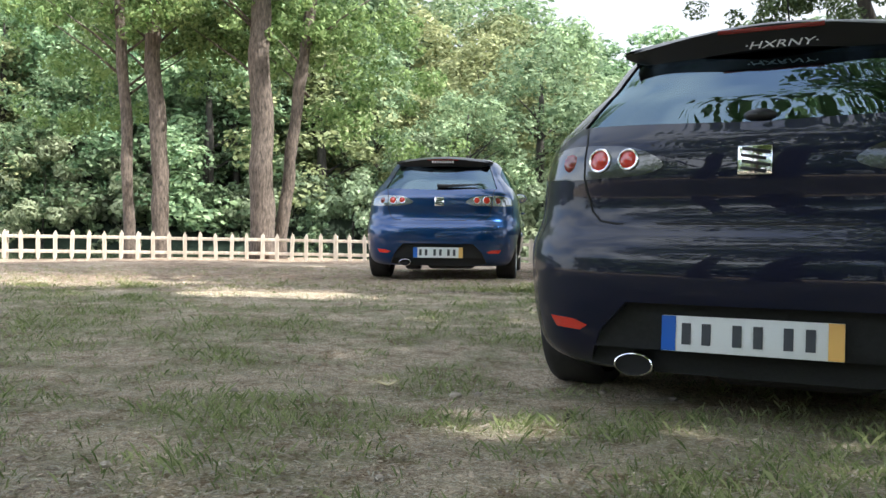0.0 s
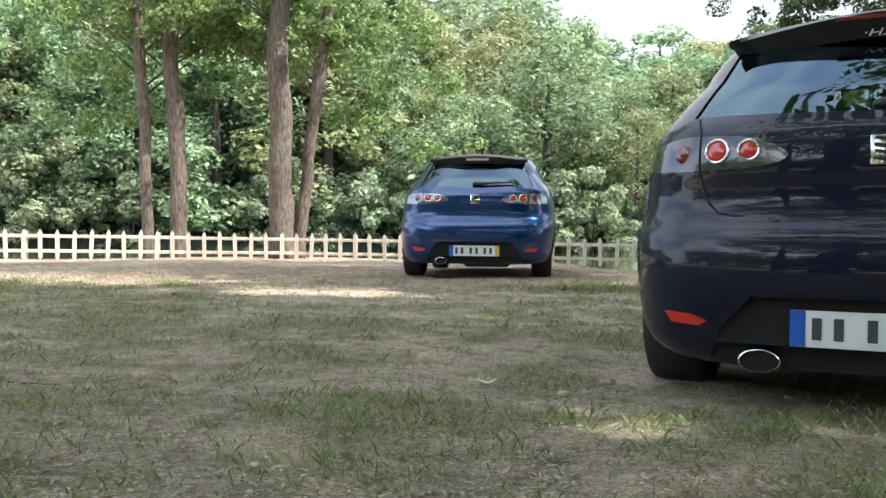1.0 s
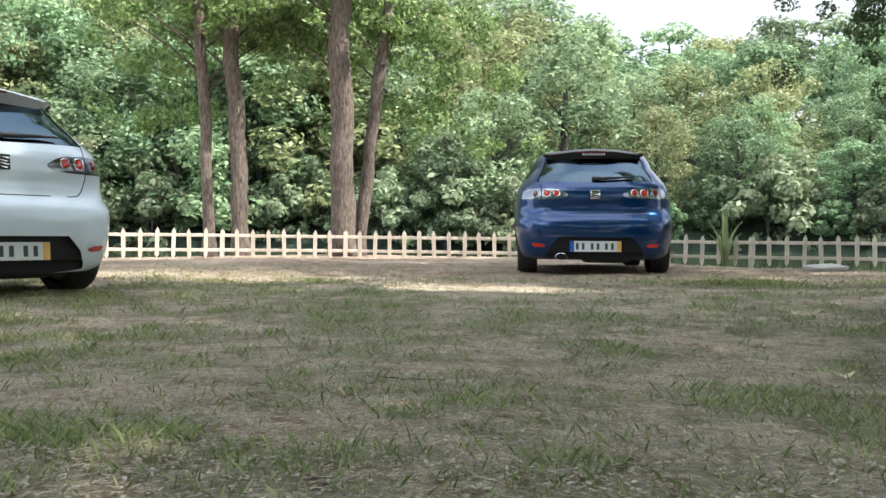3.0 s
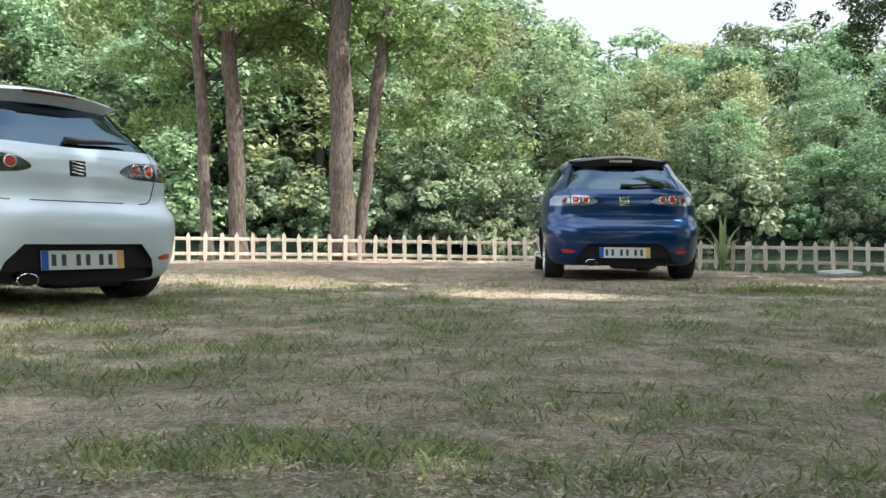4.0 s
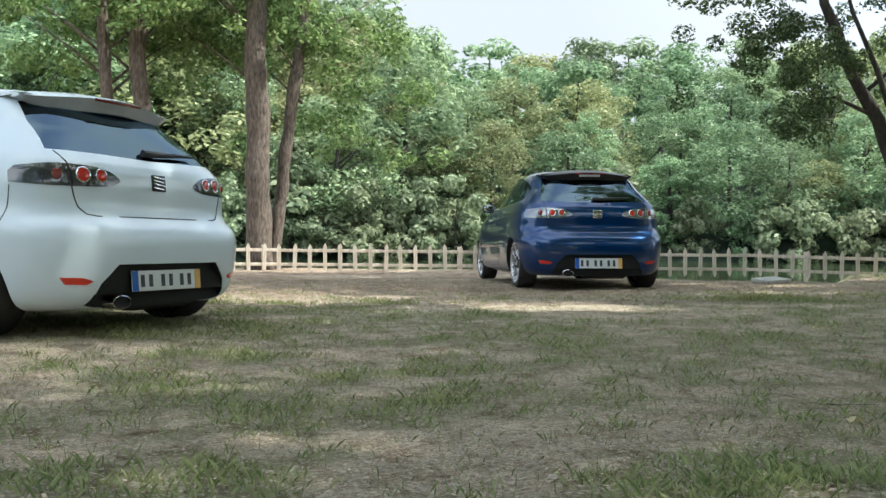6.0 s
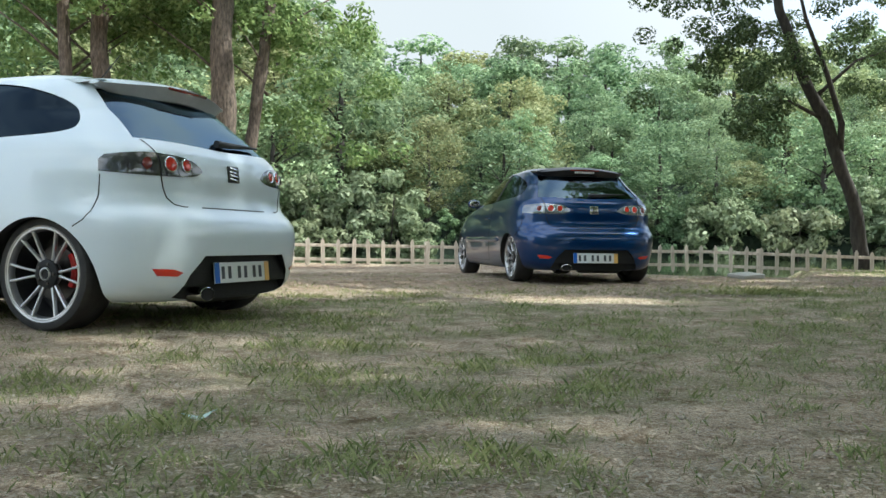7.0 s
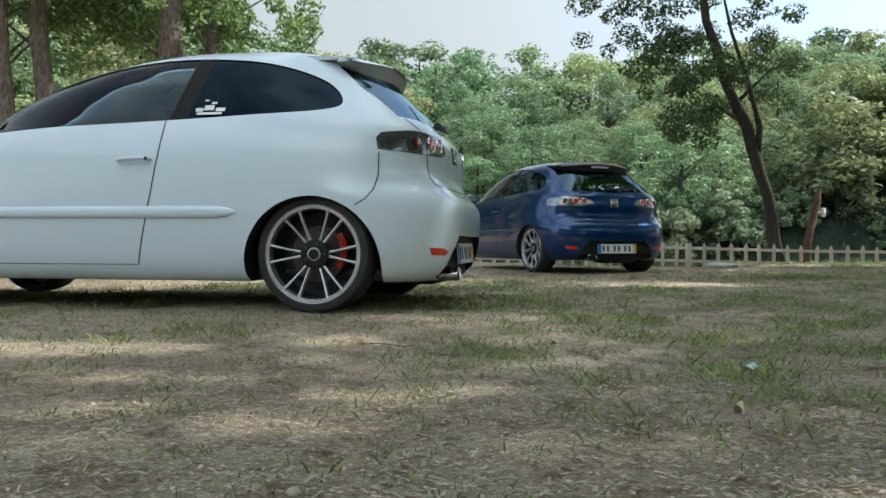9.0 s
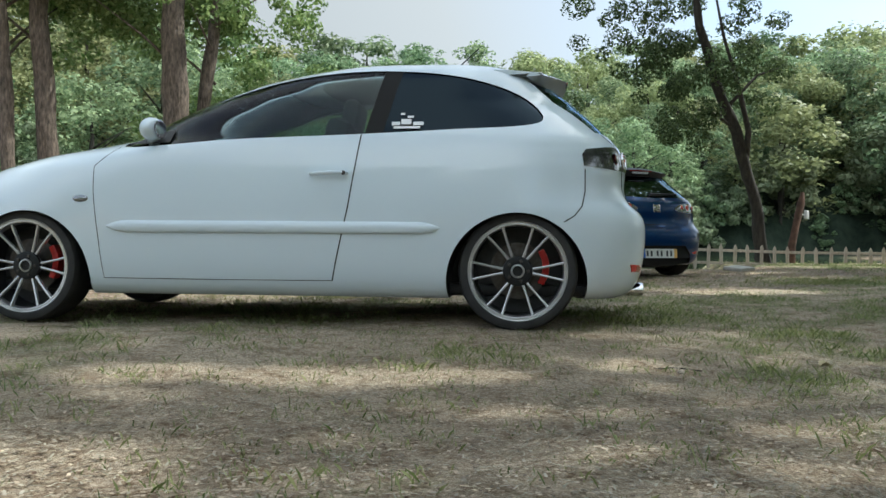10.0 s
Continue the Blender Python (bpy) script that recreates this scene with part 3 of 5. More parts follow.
def make_car(x, y, z, heading, paint, label, lamp, spoiler_mat, style, letters, badge_dark, side_tint):
    car = thing("hatchback_car", x, y, z, heading, label, "car", "parked hatchbacks")
    body = part("body", painted(SHAPES["body"], paint), None, car)
    for sgn in (1, -1):
        f = (lambda k: SHAPES[k]) if sgn > 0 else (lambda k: mirrored(SHAPES[k]))
        fs = part("side_window", bare(f("front_side"), M_CLEAR), None, car, "clear door window")
        rs = part("side_window", bare(f("rear_side"), side_tint), None, car, "dark tinted quarter window")
        for g in (fs, rs):
            g.visible_shadow = False
        part("door_pillar", bare(f("pillar"), M_GAP), None, car, "black door pillar")
        bm = bmesh.new()
        prev = None
        for j in range(33):
            yy = 0.33 + (2.0 - 0.33) * j / 32
            tp = min(1.0, (1 - abs(2 * j / 32 - 1)) * 9) ** 0.5
            base, nn = on_side(yy, 0.502, sgn, -0.004)
            cur = [bm.verts.new(base + Vector((sgn * (0.018 * tp + 0.004) * math.sin(math.pi * q / 8) ** 0.6, 0, 0.030 * max(tp, 0.1) * math.cos(math.pi * q / 8)))) for q in range(9)]
            if prev:
                for q in range(8):
                    bm.faces.new((prev[q], prev[q + 1], cur[q + 1], cur[q]))
            prev = cur
        bmesh.ops.recalc_face_normals(bm, faces=bm.faces)
        part("side_moulding", bm, paint, car, smooth=180)
        part("reflector", bare(f("reflector"), M_REDLENS), None, car, "red bumper reflector")
        lampo = part("tail_light", bare(f("lamp_gate"), lamp[0]), None, car, lamp[2])
        wing = part("tail_light", bare(f("lamp_wing"), lamp[1]), None, car, lamp[2])
        for xx, who, r, m in ((0.395, lampo, 0.036, M_REDLENS), (0.495, lampo, 0.041, M_REDLENS), (0.610, wing, 0.038, M_DARKRED)):
            p, n = on_rear(sgn * xx, 0.853 if xx < 0.6 else 0.85, 0.003)
            if xx > 0.6:
                n = (n + Vector((0, -1, 0))).normalized()
            if xx < 0.6:
                bm = bmesh.new()
                lathe(bm, [(r, -0.002), (r, 0.005), (r - 0.003, 0.007), (r - 0.007, 0.006), (r - 0.008, 0.0)], 32, facing(p, n) @ pose(0, 0, 0, 0, -90, 0))
                part("lamp_ring", bm, M_CHROME, who, "chrome lamp ring")
            bm = bmesh.new()
            lathe(bm, [(r - 0.007, 0.001), (r * 0.6, 0.005), (r * 0.25, 0.0065), (0.0001, 0.007)], 32, facing(p, n) @ pose(0, 0, 0, 0, -90, 0))
            part("lamp_lens", bm, m, who, "round red lamp lens")
        # door, wing and bumper joints
        door = polyline([(0.725, 0.955), (0.74, 0.85), (0.78, 0.6), (0.835, 0.36), (0.86, 0.245), (1.4, 0.243), (2.02, 0.245), (2.04, 0.45), (2.065, 0.68), (2.07, 0.80), (1.97, 0.90)], 5)
        part("shut_line", gap_line([on_side(a, c, sgn) for a, c in door[:21]], 0.006), M_GAP, car)
        part("shut_line", gap_line([on_side(a, c, sgn) for a, c in door[20:]], 0.003), M_GAP, car)
        bump = polyline([(-0.25, 0.535), (-0.30, 0.565), (-0.335, 0.61), (-0.35, 0.68), (-0.35, 0.79)], 4)
        part("shut_line", gap_line([on_side(a, c, sgn) for a, c in bump], 0.005), M_GAP, car)
        # handle
        p, n = on_side(0.87, 0.762, sgn, 0.0)
        bm = bmesh.new()
        tube(bm, [p + Vector((sgn * a, b, c)) for a, b, c in ((-0.01, -0.085, 0), (0.022, -0.075, 0.002), (0.032, -0.03, 0.003), (0.032, 0.04, 0.001), (0.018, 0.085, -0.002), (-0.01, 0.1, -0.003))], [0.008, 0.012, 0.014, 0.013, 0.011, 0.007], 10, squash=0.8)
        hd = part("door_handle", bm, paint, car)
        bm = bmesh.new()
        lathe(bm, [(0.011, 0.0), (0.010, 0.004), (0.0001, 0.005)], 16, Matrix.Translation(p + Vector((sgn * 0.030, -0.072, 0.002))) @ pose(0, 0, 0, 0, 0, 0 if sgn > 0 else 180))
        part("lock_barrel", bm, M_STEEL, hd, "dark key lock")
        # mirror
        base, _ = on_side(1.79, 0.94, sgn)
        bm = bmesh.new()
        bmesh.ops.create_uvsphere(bm, u_segments=24, v_segments=14, radius=1.0, matrix=Matrix.Translation(base + Vector((sgn * 0.085, -0.01, 0.045))) @ Matrix.Diagonal((0.085, 0.055, 0.058, 1)))
        for v in bm.verts:
            v.co.y = max(v.co.y, base.y - 0.045)
        tube(bm, [base + Vector((-sgn * 0.03, 0.03, -0.01)), base + Vector((sgn * 0.08, 0.0, 0.02))], [0.03, 0.028], 10)
        mir = part("door_mirror", bm, paint, car)
        bm = bmesh.new()
        bmesh.ops.create_uvsphere(bm, u_segments=24, v_segments=10, radius=1.0, matrix=Matrix.Translation(base + Vector((sgn * 0.085, -0.053, 0.045))) @ Matrix.Diagonal((0.07, 0.004, 0.046, 1)))
        part("mirror_glass", bm, M_CHROME, mir, "silvered mirror glass")
        bm = bmesh.new()
        tri = [on_side(a, c, sgn, 0.004)[0] for a, c in ((1.93, 0.912), (1.70, 0.920), (1.72, 1.00))]
        vs = [bm.verts.new(q) for q in tri] + [bm.verts.new(q - Vector((sgn * 0.008, 0, 0))) for q in tri]
        for fc in ((0, 1, 2), (5, 4, 3), (0, 3, 4, 1), (1, 4, 5, 2), (2, 5, 3, 0)):
            bm.faces.new([vs[i] for i in fc])
        bmesh.ops.recalc_face_normals(bm, faces=bm.faces)
        part("mirror_foot", bm, M_BLACK, car, "black mirror foot", smooth=0)
        # side repeater
        p, n = on_side(2.13, 0.638, sgn, 0.001)
        bm = bmesh.new()
        bmesh.ops.create_uvsphere(bm, u_segments=20, v_segments=10, radius=1.0, matrix=facing(p, n) @ Matrix.Diagonal((0.040, 0.018, 0.008, 1)))
        rep = part("side_repeater", bm, M_CLEARLENS, car, "small clear indicator lamp")
        # seats in the dark cabin
        for yy in (1.05, 0.25):
            bm = bmesh.new()
            xx = sgn * 0.37
            box(bm, 0.46, 0.48, 0.16, pose(xx, yy + 0.18, 0.52, 8), 0.04)
            box(bm, 0.46, 0.13, 0.56, pose(xx, yy - 0.10, 0.80, 14), 0.05)
            box(bm, 0.26, 0.09, 0.16, pose(xx, yy - 0.20, 1.10, 10), 0.035)
            part("seat", bm, M_INNER, car, "dark fabric seat")
        for yy in (-0.035, 2.46):
            add_wheel(car, sgn * 0.79, yy, sgn, 12 if style == "pairs" else 20, style)
    # panes front and rear
    for k, nm, mm in (("rear_glass", "rear_window", M_REAR), ("front_glass", "windscreen", M_CLEAR)):
        g = part(nm, bare(SHAPES[k], mm), None, car, "glass rear window" if k == "rear_glass" else "")
        g.visible_shadow = False
    # tailgate joint
    gate = polyline([(-0.575, 0.975), (-0.554, 0.91), (-0.552, 0.79), (-0.540, 0.74), (-0.520, 0.685), (-0.485, 0.652), (-0.43, 0.643), (0.43, 0.643), (0.485, 0.652), (0.520, 0.685), (0.540, 0.74), (0.552, 0.79), (0.554, 0.91), (0.575, 0.975)], 5)
    part("shut_line", gap_line([on_rear(a, c) for a, c in gate], 0.007), M_GAP, car)
    # steering wheel
    bm = bmesh.new()
    pts = [Vector((-0.37 + 0.18 * math.cos(a), 1.62 + 0.07 * math.sin(a), 0.88 + 0.16 * math.sin(a))) for a in [2 * math.pi * k / 24 for k in range(25)]]
    tube(bm, pts, [0.014] * 25, 8)
    tube(bm, [(-0.53, 1.62, 0.88), (-0.21, 1.62, 0.88)], [0.02, 0.02], 8)
    part("steering_wheel", bm, M_INNER, car, "dark steering wheel")
    # spoiler: a wing that runs on from the roof
    bm = bmesh.new()
    rows = []
    for i in range(29):
        u = -1 + 2 * i / 28
        e = max(0.0, 1 - abs(u) ** 4.5)
        xx = 0.535 * u
        top = 1.376 - 0.058 * u * u
        tip = -0.290 + 0.15 * u * u
        th = 0.10 + 0.90 * e
        sec = [(0.20, top - 0.004), (0.02, top - 0.008), (-0.14, top - 0.024), (tip + 0.025, top - 0.024 - 0.024 * th), (tip, top - 0.030 - 0.030 * th), (tip + 0.033, top - 0.030 - 0.104 * th), (tip + 0.055, top - 0.030 - 0.107 * th), (-0.185 + 0.12 * u * u, top - 0.03 - 0.085 * th), (-0.08, top - 0.02 - 0.070 * th), (0.20, top - 0.04)]
        rows.append([bm.verts.new((xx, a, c)) for a, c in sec])
    for a, c in zip(rows, rows[1:]):
        for k in range(len(a)):
            f = bm.faces.new((a[k], a[(k + 1) % len(a)], c[(k + 1) % len(a)], c[k]))
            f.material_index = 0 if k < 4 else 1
    bm.faces.new(rows[0][::-1])
    bm.faces.new(rows[-1])
    bmesh.ops.recalc_face_normals(bm, faces=bm.faces)
    sp = finish(bm, 40)
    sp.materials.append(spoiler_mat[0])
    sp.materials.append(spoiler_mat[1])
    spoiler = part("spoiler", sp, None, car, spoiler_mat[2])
    bm = bmesh.new()
    box(bm, 0.34, 0.008, 0.016, pose(0, -0.282, 1.304, 20), 0.003)
    part("brake_light", bm, M_DARKRED, spoiler, "dark red brake light strip")
    if letters == "word":
        cu = bpy.data.curves.new("word", "FONT")
        cu.body, cu.size, cu.extrude, cu.align_x, cu.shear = "\u00b7HXRNY\u00b7", 0.040, 0.0008, "CENTER", 0.25
        to = new("tmp", cu)
        me = bpy.data.meshes.new_from_object(to.evaluated_get(bpy.context.evaluated_depsgraph_get()))
        bpy.data.objects.remove(to)
        me.transform(Matrix.Diagonal((1.5, 0.85, 1, 1)))
        part("lettering", me, M_STICKER, spoiler, "white lettering", pose(0.03, -0.2615, 1.244, 115), smooth=0)
    elif letters == "bars":
        bm = bmesh.new()
        for k in range(9):
            box(bm, 0.018, 0.002, 0.024, pose(-0.108 + 0.027 * k, -0.2765, 1.282, 22))
        part("lettering", bm, M_STICKER, spoiler, "small white unreadable lettering", smooth=0)
    # badge: a plain chrome shield with slanted bars
    p, n = on_rear(0, 0.838, 0.002)
    fm = Matrix.Translation(p) @ Matrix.Rotation(math.atan2(n.z, -n.y), 4, "X").inverted()
    bm = bmesh.new()
    box(bm, 0.102, 0.012, 0.092, fm, 0.005)
    badge = part("badge", bm, M_GLOSSBLACK if badge_dark else M_CHROME, car, "square maker's badge drawn as plain shapes")
    for k in range(4):
        bm = bmesh.new()
        box(bm, 0.085 - 0.010 * (k % 2), 0.004, 0.010, fm @ pose(0.004 * (-1) ** k, -0.007, 0.030 - 0.020 * k, 0, 10, 0), 0.001)
        part("badge_bar", bm, M_CHROME if badge_dark else M_GLOSSBLACK, badge)
    # plate with its bars
    pm = pose(0, -0.640, 0.302, -5)
    bm = bmesh.new()
    box(bm, 0.520, 0.006, 0.110, pm @ pose(0, -0.012, 0), 0.002)
    plate = part("number_plate", bm, M_PLATE, car, "white number plate with plain bars")
    for nm, cx, w, mm in (("plate_band", -0.2385, 0.043, M_PLATEBLUE), ("plate_band", 0.2385, 0.043, M_PLATEYELLOW)):
        bm = bmesh.new()
        box(bm, w, 0.002, 0.108, pm @ pose(cx, -0.0165, 0))
        part(nm, bm, mm, plate, "blue band" if cx < 0 else "yellow band", smooth=0)
    for cx in (-0.185, -0.125, -0.035, 0.025, 0.110, 0.170):
        bm = bmesh.new()
        box(bm, 0.027, 0.002, 0.066, pm @ pose(cx, -0.0165, 0))
        part("plate_bar", bm, M_INK, plate, smooth=0)
    # exhaust
    bm = bmesh.new()
    seg = 32
    prof = [(1.0, 0.0), (1.0, -0.012), (0.93, -0.014), (0.90, 0.0), (0.88, 0.12)]
    rr = [[bm.verts.new((-0.345 + 0.062 * r * math.cos(2 * math.pi * k / seg), -0.660 + d, 0.198 + 0.036 * r * math.sin(2 * math.pi * k / seg))) for k in range(seg)] for r, d in [(1.0, 0.2)] + prof]
    for a, c in zip(rr, rr[1:]):
        for k in range(seg):
            bm.faces.new((a[k], a[(k + 1) % seg], c[(k + 1) % seg], c[k]))
    bm.faces.new(rr[-1])
    bmesh.ops.recalc_face_normals(bm, faces=bm.faces)
    tip_part = part("exhaust_tip", bm, M_CHROME, car, "oval chrome exhaust tip")
    # flat black plug in the mouth stands in for the dark pipe inside
    bm = bmesh.new()
    ov = [[bm.verts.new((-0.345 + 0.0565 * math.cos(2 * math.pi * k / seg), yy, 0.198 + 0.0325 * math.sin(2 * math.pi * k / seg))) for k in range(seg)] for yy in (-0.665, -0.645)]
    bm.faces.new(ov[0])
    bm.faces.new(ov[1][::-1])
    for k in range(seg):
        bm.faces.new((ov[0][k], ov[1][k], ov[1][(k + 1) % seg], ov[0][(k + 1) % seg]))
    part("exhaust_bore", bm, M_GAP, tip_part, "black plug for the dark inside the pipe", smooth=0)
    bm = bmesh.new()
    box(bm, 0.5, 0.22, 0.14, pose(0.12, -0.42, 0.20), 0.05)
    tube(bm, [(-0.345, -0.55, 0.20), (-0.2, -0.40, 0.20), (-0.05, 0.4, 0.18), (0.0, 1.8, 0.17)], [0.03] * 4, 10)
    part("silencer", bm, M_BLACK, car, "dark exhaust silencer")
    bm = bmesh.new()
    box(bm, 1.1, 0.10, 0.08, pose(0, 0.0, 0.26), 0.03)
    box(bm, 1.3, 3.3, 0.06, pose(0, 1.25, 0.20), 0.02)
    part("underbody", bm, M_BLACK, car, "black underbody")
    # wiper and aerial
    if letters != "word":
        add_wiper(car)
    else:
        p, n = on_rear(0.0, 0.99, -0.005)
        bm = bmesh.new()
        bmesh.ops.create_uvsphere(bm, u_segments=20, v_segments=12, radius=1.0, matrix=Matrix.Translation(p) @ Matrix.Diagonal((0.05, 0.02, 0.022, 1)))
        part("wiper_cap", bm, M_GLOSSBLACK, car, "black wiper blanking cap")
    bm = bmesh.new()
    tube(bm, [(0, 0.42, 1.355), (0, 0.34, 1.42), (0, 0.20, 1.55)], [0.012, 0.004, 0.0025], 8)
    part("aerial", bm, M_BLACK, car, "thin black roof aerial")
    return car


DARK_LAMP = (M_SMOKE, M_SMOKE, "smoked tail light with round red lamps")
CLEAR_LAMP = (M_CLEARLENS, M_CLEARLENS, "clear tail light with round red lamps")
dark = make_car(1.222, 3.148, -0.080, -27.6, M_NAVY, "glossy midnight black three-door hatchback parked on grass", DARK_LAMP, (M_GLOSSBLACK, M_GLOSSBLACK, "black roof spoiler"), "pairs", "word", False, M_TINT)
dark.matrix_basis = pose(1.222, 3.148, -0.090, 0, 0, -27.6) @ pose(0, 0, 0, 0.3)
make_car(0.020, 9.638, 0.042, -6.2, M_BLUE, "metallic blue three-door hatchback parked by the fence", CLEAR_LAMP, (M_GLOSSBLACK, M_GLOSSBLACK, "black roof spoiler"), "mesh", "bars", False, M_TINT)
white = make_car(-4.703, 5.678, 0.030, 51.6, M_WHITE, "white three-door hatchback parked on sandy ground", (M_SMOKE, M_SMOKE, "dark tail light with round red lamps"), (M_WHITE, M_SHADEGREY, "white roof spoiler with underside greyed for shade"), "pairs", "", True, M_TINT)
for sgn in (-1,):
    for k, (a, c, w, h) in enumerate(((0.50, 1.075, 0.05, 0.02), (0.56, 1.085, 0.05, 0.03), (0.61, 1.075, 0.04, 0.02), (0.54, 1.110, 0.03, 0.012), (0.58, 1.125, 0.02, 0.010), (0.555, 1.055, 0.13, 0.014))):
        p, n = on_side(a - 0.05, c - 0.066, sgn, 0.001)
        bm = bmesh.new()
        box(bm, w, h, 0.002, facing(p, n) @ pose(0, 0, 0, 0, 0, 0), 0.0)
        part("window_sticker", bm, M_STICKER, white, "white unreadable window sticker", smooth=0)


# ---- ground and water ----
def lumps(x, y):
    p = Vector((x, y, 0.0))
    z = 0.05 * noise.noise(p * 0.35) + 0.022 * noise.noise(p * 1.3) + 0.010 * noise.noise(p * 4.0)
    if -11 < x < 6 and 1 < y < 9:  # clods in the trodden sand
        z += (0.012 * noise.noise(p * 6.5) + 0.009 * noise.noise(p * 15.0)) * max(0.15, min(1.0, 0.55 + 1.3 * noise.noise(p * 0.8)))
    return z


FENCE = [(-16.0, 13.4), (-9.0, 15.2), (-3.2, 16.6), (0.5, 16.3), (5.68, 15.33), (8.6, 13.5), (9.6, 12.8), (13.0, 10.8), (40.0, 8.0)]
EDGE = [(-9, 15.45), (-7, 17.0), (-2.4, 17.85), (-1, 16.7), (1.3, 16.3), (2.3, 10.95), (4.5, 11.1), (6.4, 12.6), (7.8, 14.9), (9.4, 14.0), (13.0, 11.6), (40.0, 9.0)]


def fence_y(x):
    return float(np.interp(x, [p[0] for p in FENCE], [p[1] for p in FENCE]))


def bank(x):
    """The far edge of the pond."""
    return max(30.0, 52 - 0.5 * max(0.0, x - 15))


def ground_z(x, y):
    d = y - (float(np.interp(x, [p[0] for p in EDGE], [p[1] for p in EDGE])) if x > -9 else fence_y(x) + 0.25)
    z = lumps(x, y) * max(0.0, min(1.0, (60 - abs(y)) / 20))
    near = min(1.0, max(0.35, math.hypot(x + 3, y) / 30))
    z *= min(1.0, near + 0.4)
    z += 0.045 * min(1, max(0, (y - 3.5) / 2.0)) - 0.09 * math.exp(-((x - 1.6) ** 2 / 8 + (y - 3.4) ** 2 / 5))
    z += 0.018 * math.exp(-((x - 0.2) / 2) ** 2 - ((y - 10.8) / 2.5) ** 2) + 0.008 * math.exp(-((x + 6.0) / 1.8) ** 2 - ((y - 6.2) / 1.8) ** 2)
    if d > 0:
        z -= 0.55 * min(1, d / 1.2) * (1 - min(1, max(0, (x - 40) / 5)))
    yb = bank(x)
    if y > yb:
        z += 0.55 + min(1.5, 0.3 * (y - yb)) + 0.215 * min(60, max(0, math.hypot(x + 3, y) - 54))
    return z


def steps(*stretches):
    out = []
    for lo, hi, n in stretches:
        out += list(np.linspace(lo, hi, n, endpoint=False))
    return out + [stretches[-1][1]]


xs = steps((-300, -60, 12), (-60, -17, 30), (-17, -10, 40), (-10, 5, 320), (5, 17, 70), (17, 75, 40), (75, 300, 14))
ys = steps((-200, -40, 10), (-40, -9, 14), (-9, 1.6, 30), (1.6, 8, 180), (8, 20, 84), (20, 62, 40), (62, 130, 22), (130, 260, 8))
bm = bmesh.new()
grid = [[bm.verts.new((x, y, min(ground_z(x, y), 45))) for x in xs] for y in ys]
for j in range(len(ys) - 1):
    for i in range(len(xs) - 1):
        bm.faces.new((grid[j][i], grid[j][i + 1], grid[j + 1][i + 1], grid[j + 1][i]))


def turf_at(x, y):
    """How green the ground is, 0 to 1."""
    p = Vector((x * 0.6, y * 0.95, 3.0))
    v = 0.54 + 0.30 * noise.noise(p) + 0.36 * noise.noise(p * 2.9) + 0.34 * noise.noise(p * 7.5)
    v -= 0.5 * min(1, max(0, (-8 - y) / 1.0))
    v -= 0.55 * min(1, max(0, (y - 7.3) / 1.5)) * (1 - min(1, max(0, (x - 4.0) / 2.0)))
    v -= 0.30 * min(1, max(0, (-4.2 - x) / 1.5)) * min(1, max(0, (6 - y) / 1.5))
    v -= 0.6 * math.exp(-((x + 1.4) / 1.2) ** 2 - ((y - 6.9) / 0.6) ** 2) + 0.5 * math.exp(-((x + 6.6) / 1.5) ** 2 - ((y - 4.3) / 0.5) ** 2)
    return max(0.0, min(1.0, v))


ground = part("ground", bm, M_GROUND, None, smooth=180)
ga = ground.data.attributes.new("turf", "FLOAT", "POINT")
ga.data.foreach_set("value", [turf_at(v.co.x, v.co.y) for v in ground.data.vertices])
ge = ground.data.attributes.new("earth", "FLOAT", "POINT")
ge.data.foreach_set("value", [max(0.0, min(0.85, (v.co.y - 7.6) / 1.2)) * max(0.0, min(1.0, 0.75 + 0.9 * noise.noise(Vector((v.co.x * 0.7, v.co.y * 0.9, 8.0))))) + 0.38 * max(0.0, min(1.0, (-4.4 - v.co.x) / 1.2)) * max(0.0, min(1.0, (5.6 - v.co.y) / 1.2)) * max(0.0, min(1.0, 0.6 + 1.2 * noise.noise(Vector((v.co.x * 1.1, v.co.y * 1.3, 2.0))))) for v in ground.data.vertices])
gw = ground.data.attributes.new("dark_woodland", "FLOAT", "POINT")
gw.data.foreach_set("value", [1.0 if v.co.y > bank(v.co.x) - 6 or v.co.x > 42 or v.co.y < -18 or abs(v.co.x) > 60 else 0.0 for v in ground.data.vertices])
tagged(ground, "sandy trodden ground with patchy dry grass", "ground", "", "structure")
bm = bmesh.new()
vs = [bm.verts.new(p) for p in ((-300, 9, -0.38), (300, 9, -0.38), (300, 56, -0.38), (-300, 56, -0.38))]
bm.faces.new(vs)
tagged(part("water", bm, M_WATER, None, smooth=0), "still green pond water behind the fence", "water", "", "structure")

# ---- picket fence ----
fence = thing("picket_fence", 0, 0, 0, 0, "low pale wooden picket fence beside the pond", "fence")


def picket_mesh(h, w, t):
    bm = bmesh.new()
    pts = [(-w / 2, 0.06), (0, 0), (w / 2, 0.06), (w / 2, h - 0.07), (0, h), (-w / 2, h - 0.07)]
    a = [bm.verts.new((x, -t / 2, z)) for x, z in pts]
    c = [bm.verts.new((x, t / 2, z)) for x, z in pts]
    bm.faces.new(a)
    bm.faces.new(c[::-1])
    for k in range(6):
        bm.faces.new((a[k], c[k], c[(k + 1) % 6], a[(k + 1) % 6]))
    bmesh.ops.recalc_face_normals(bm, faces=bm.faces)
    me = finish(bm, 0)
    me.materials.append(M_WOOD)
    return me


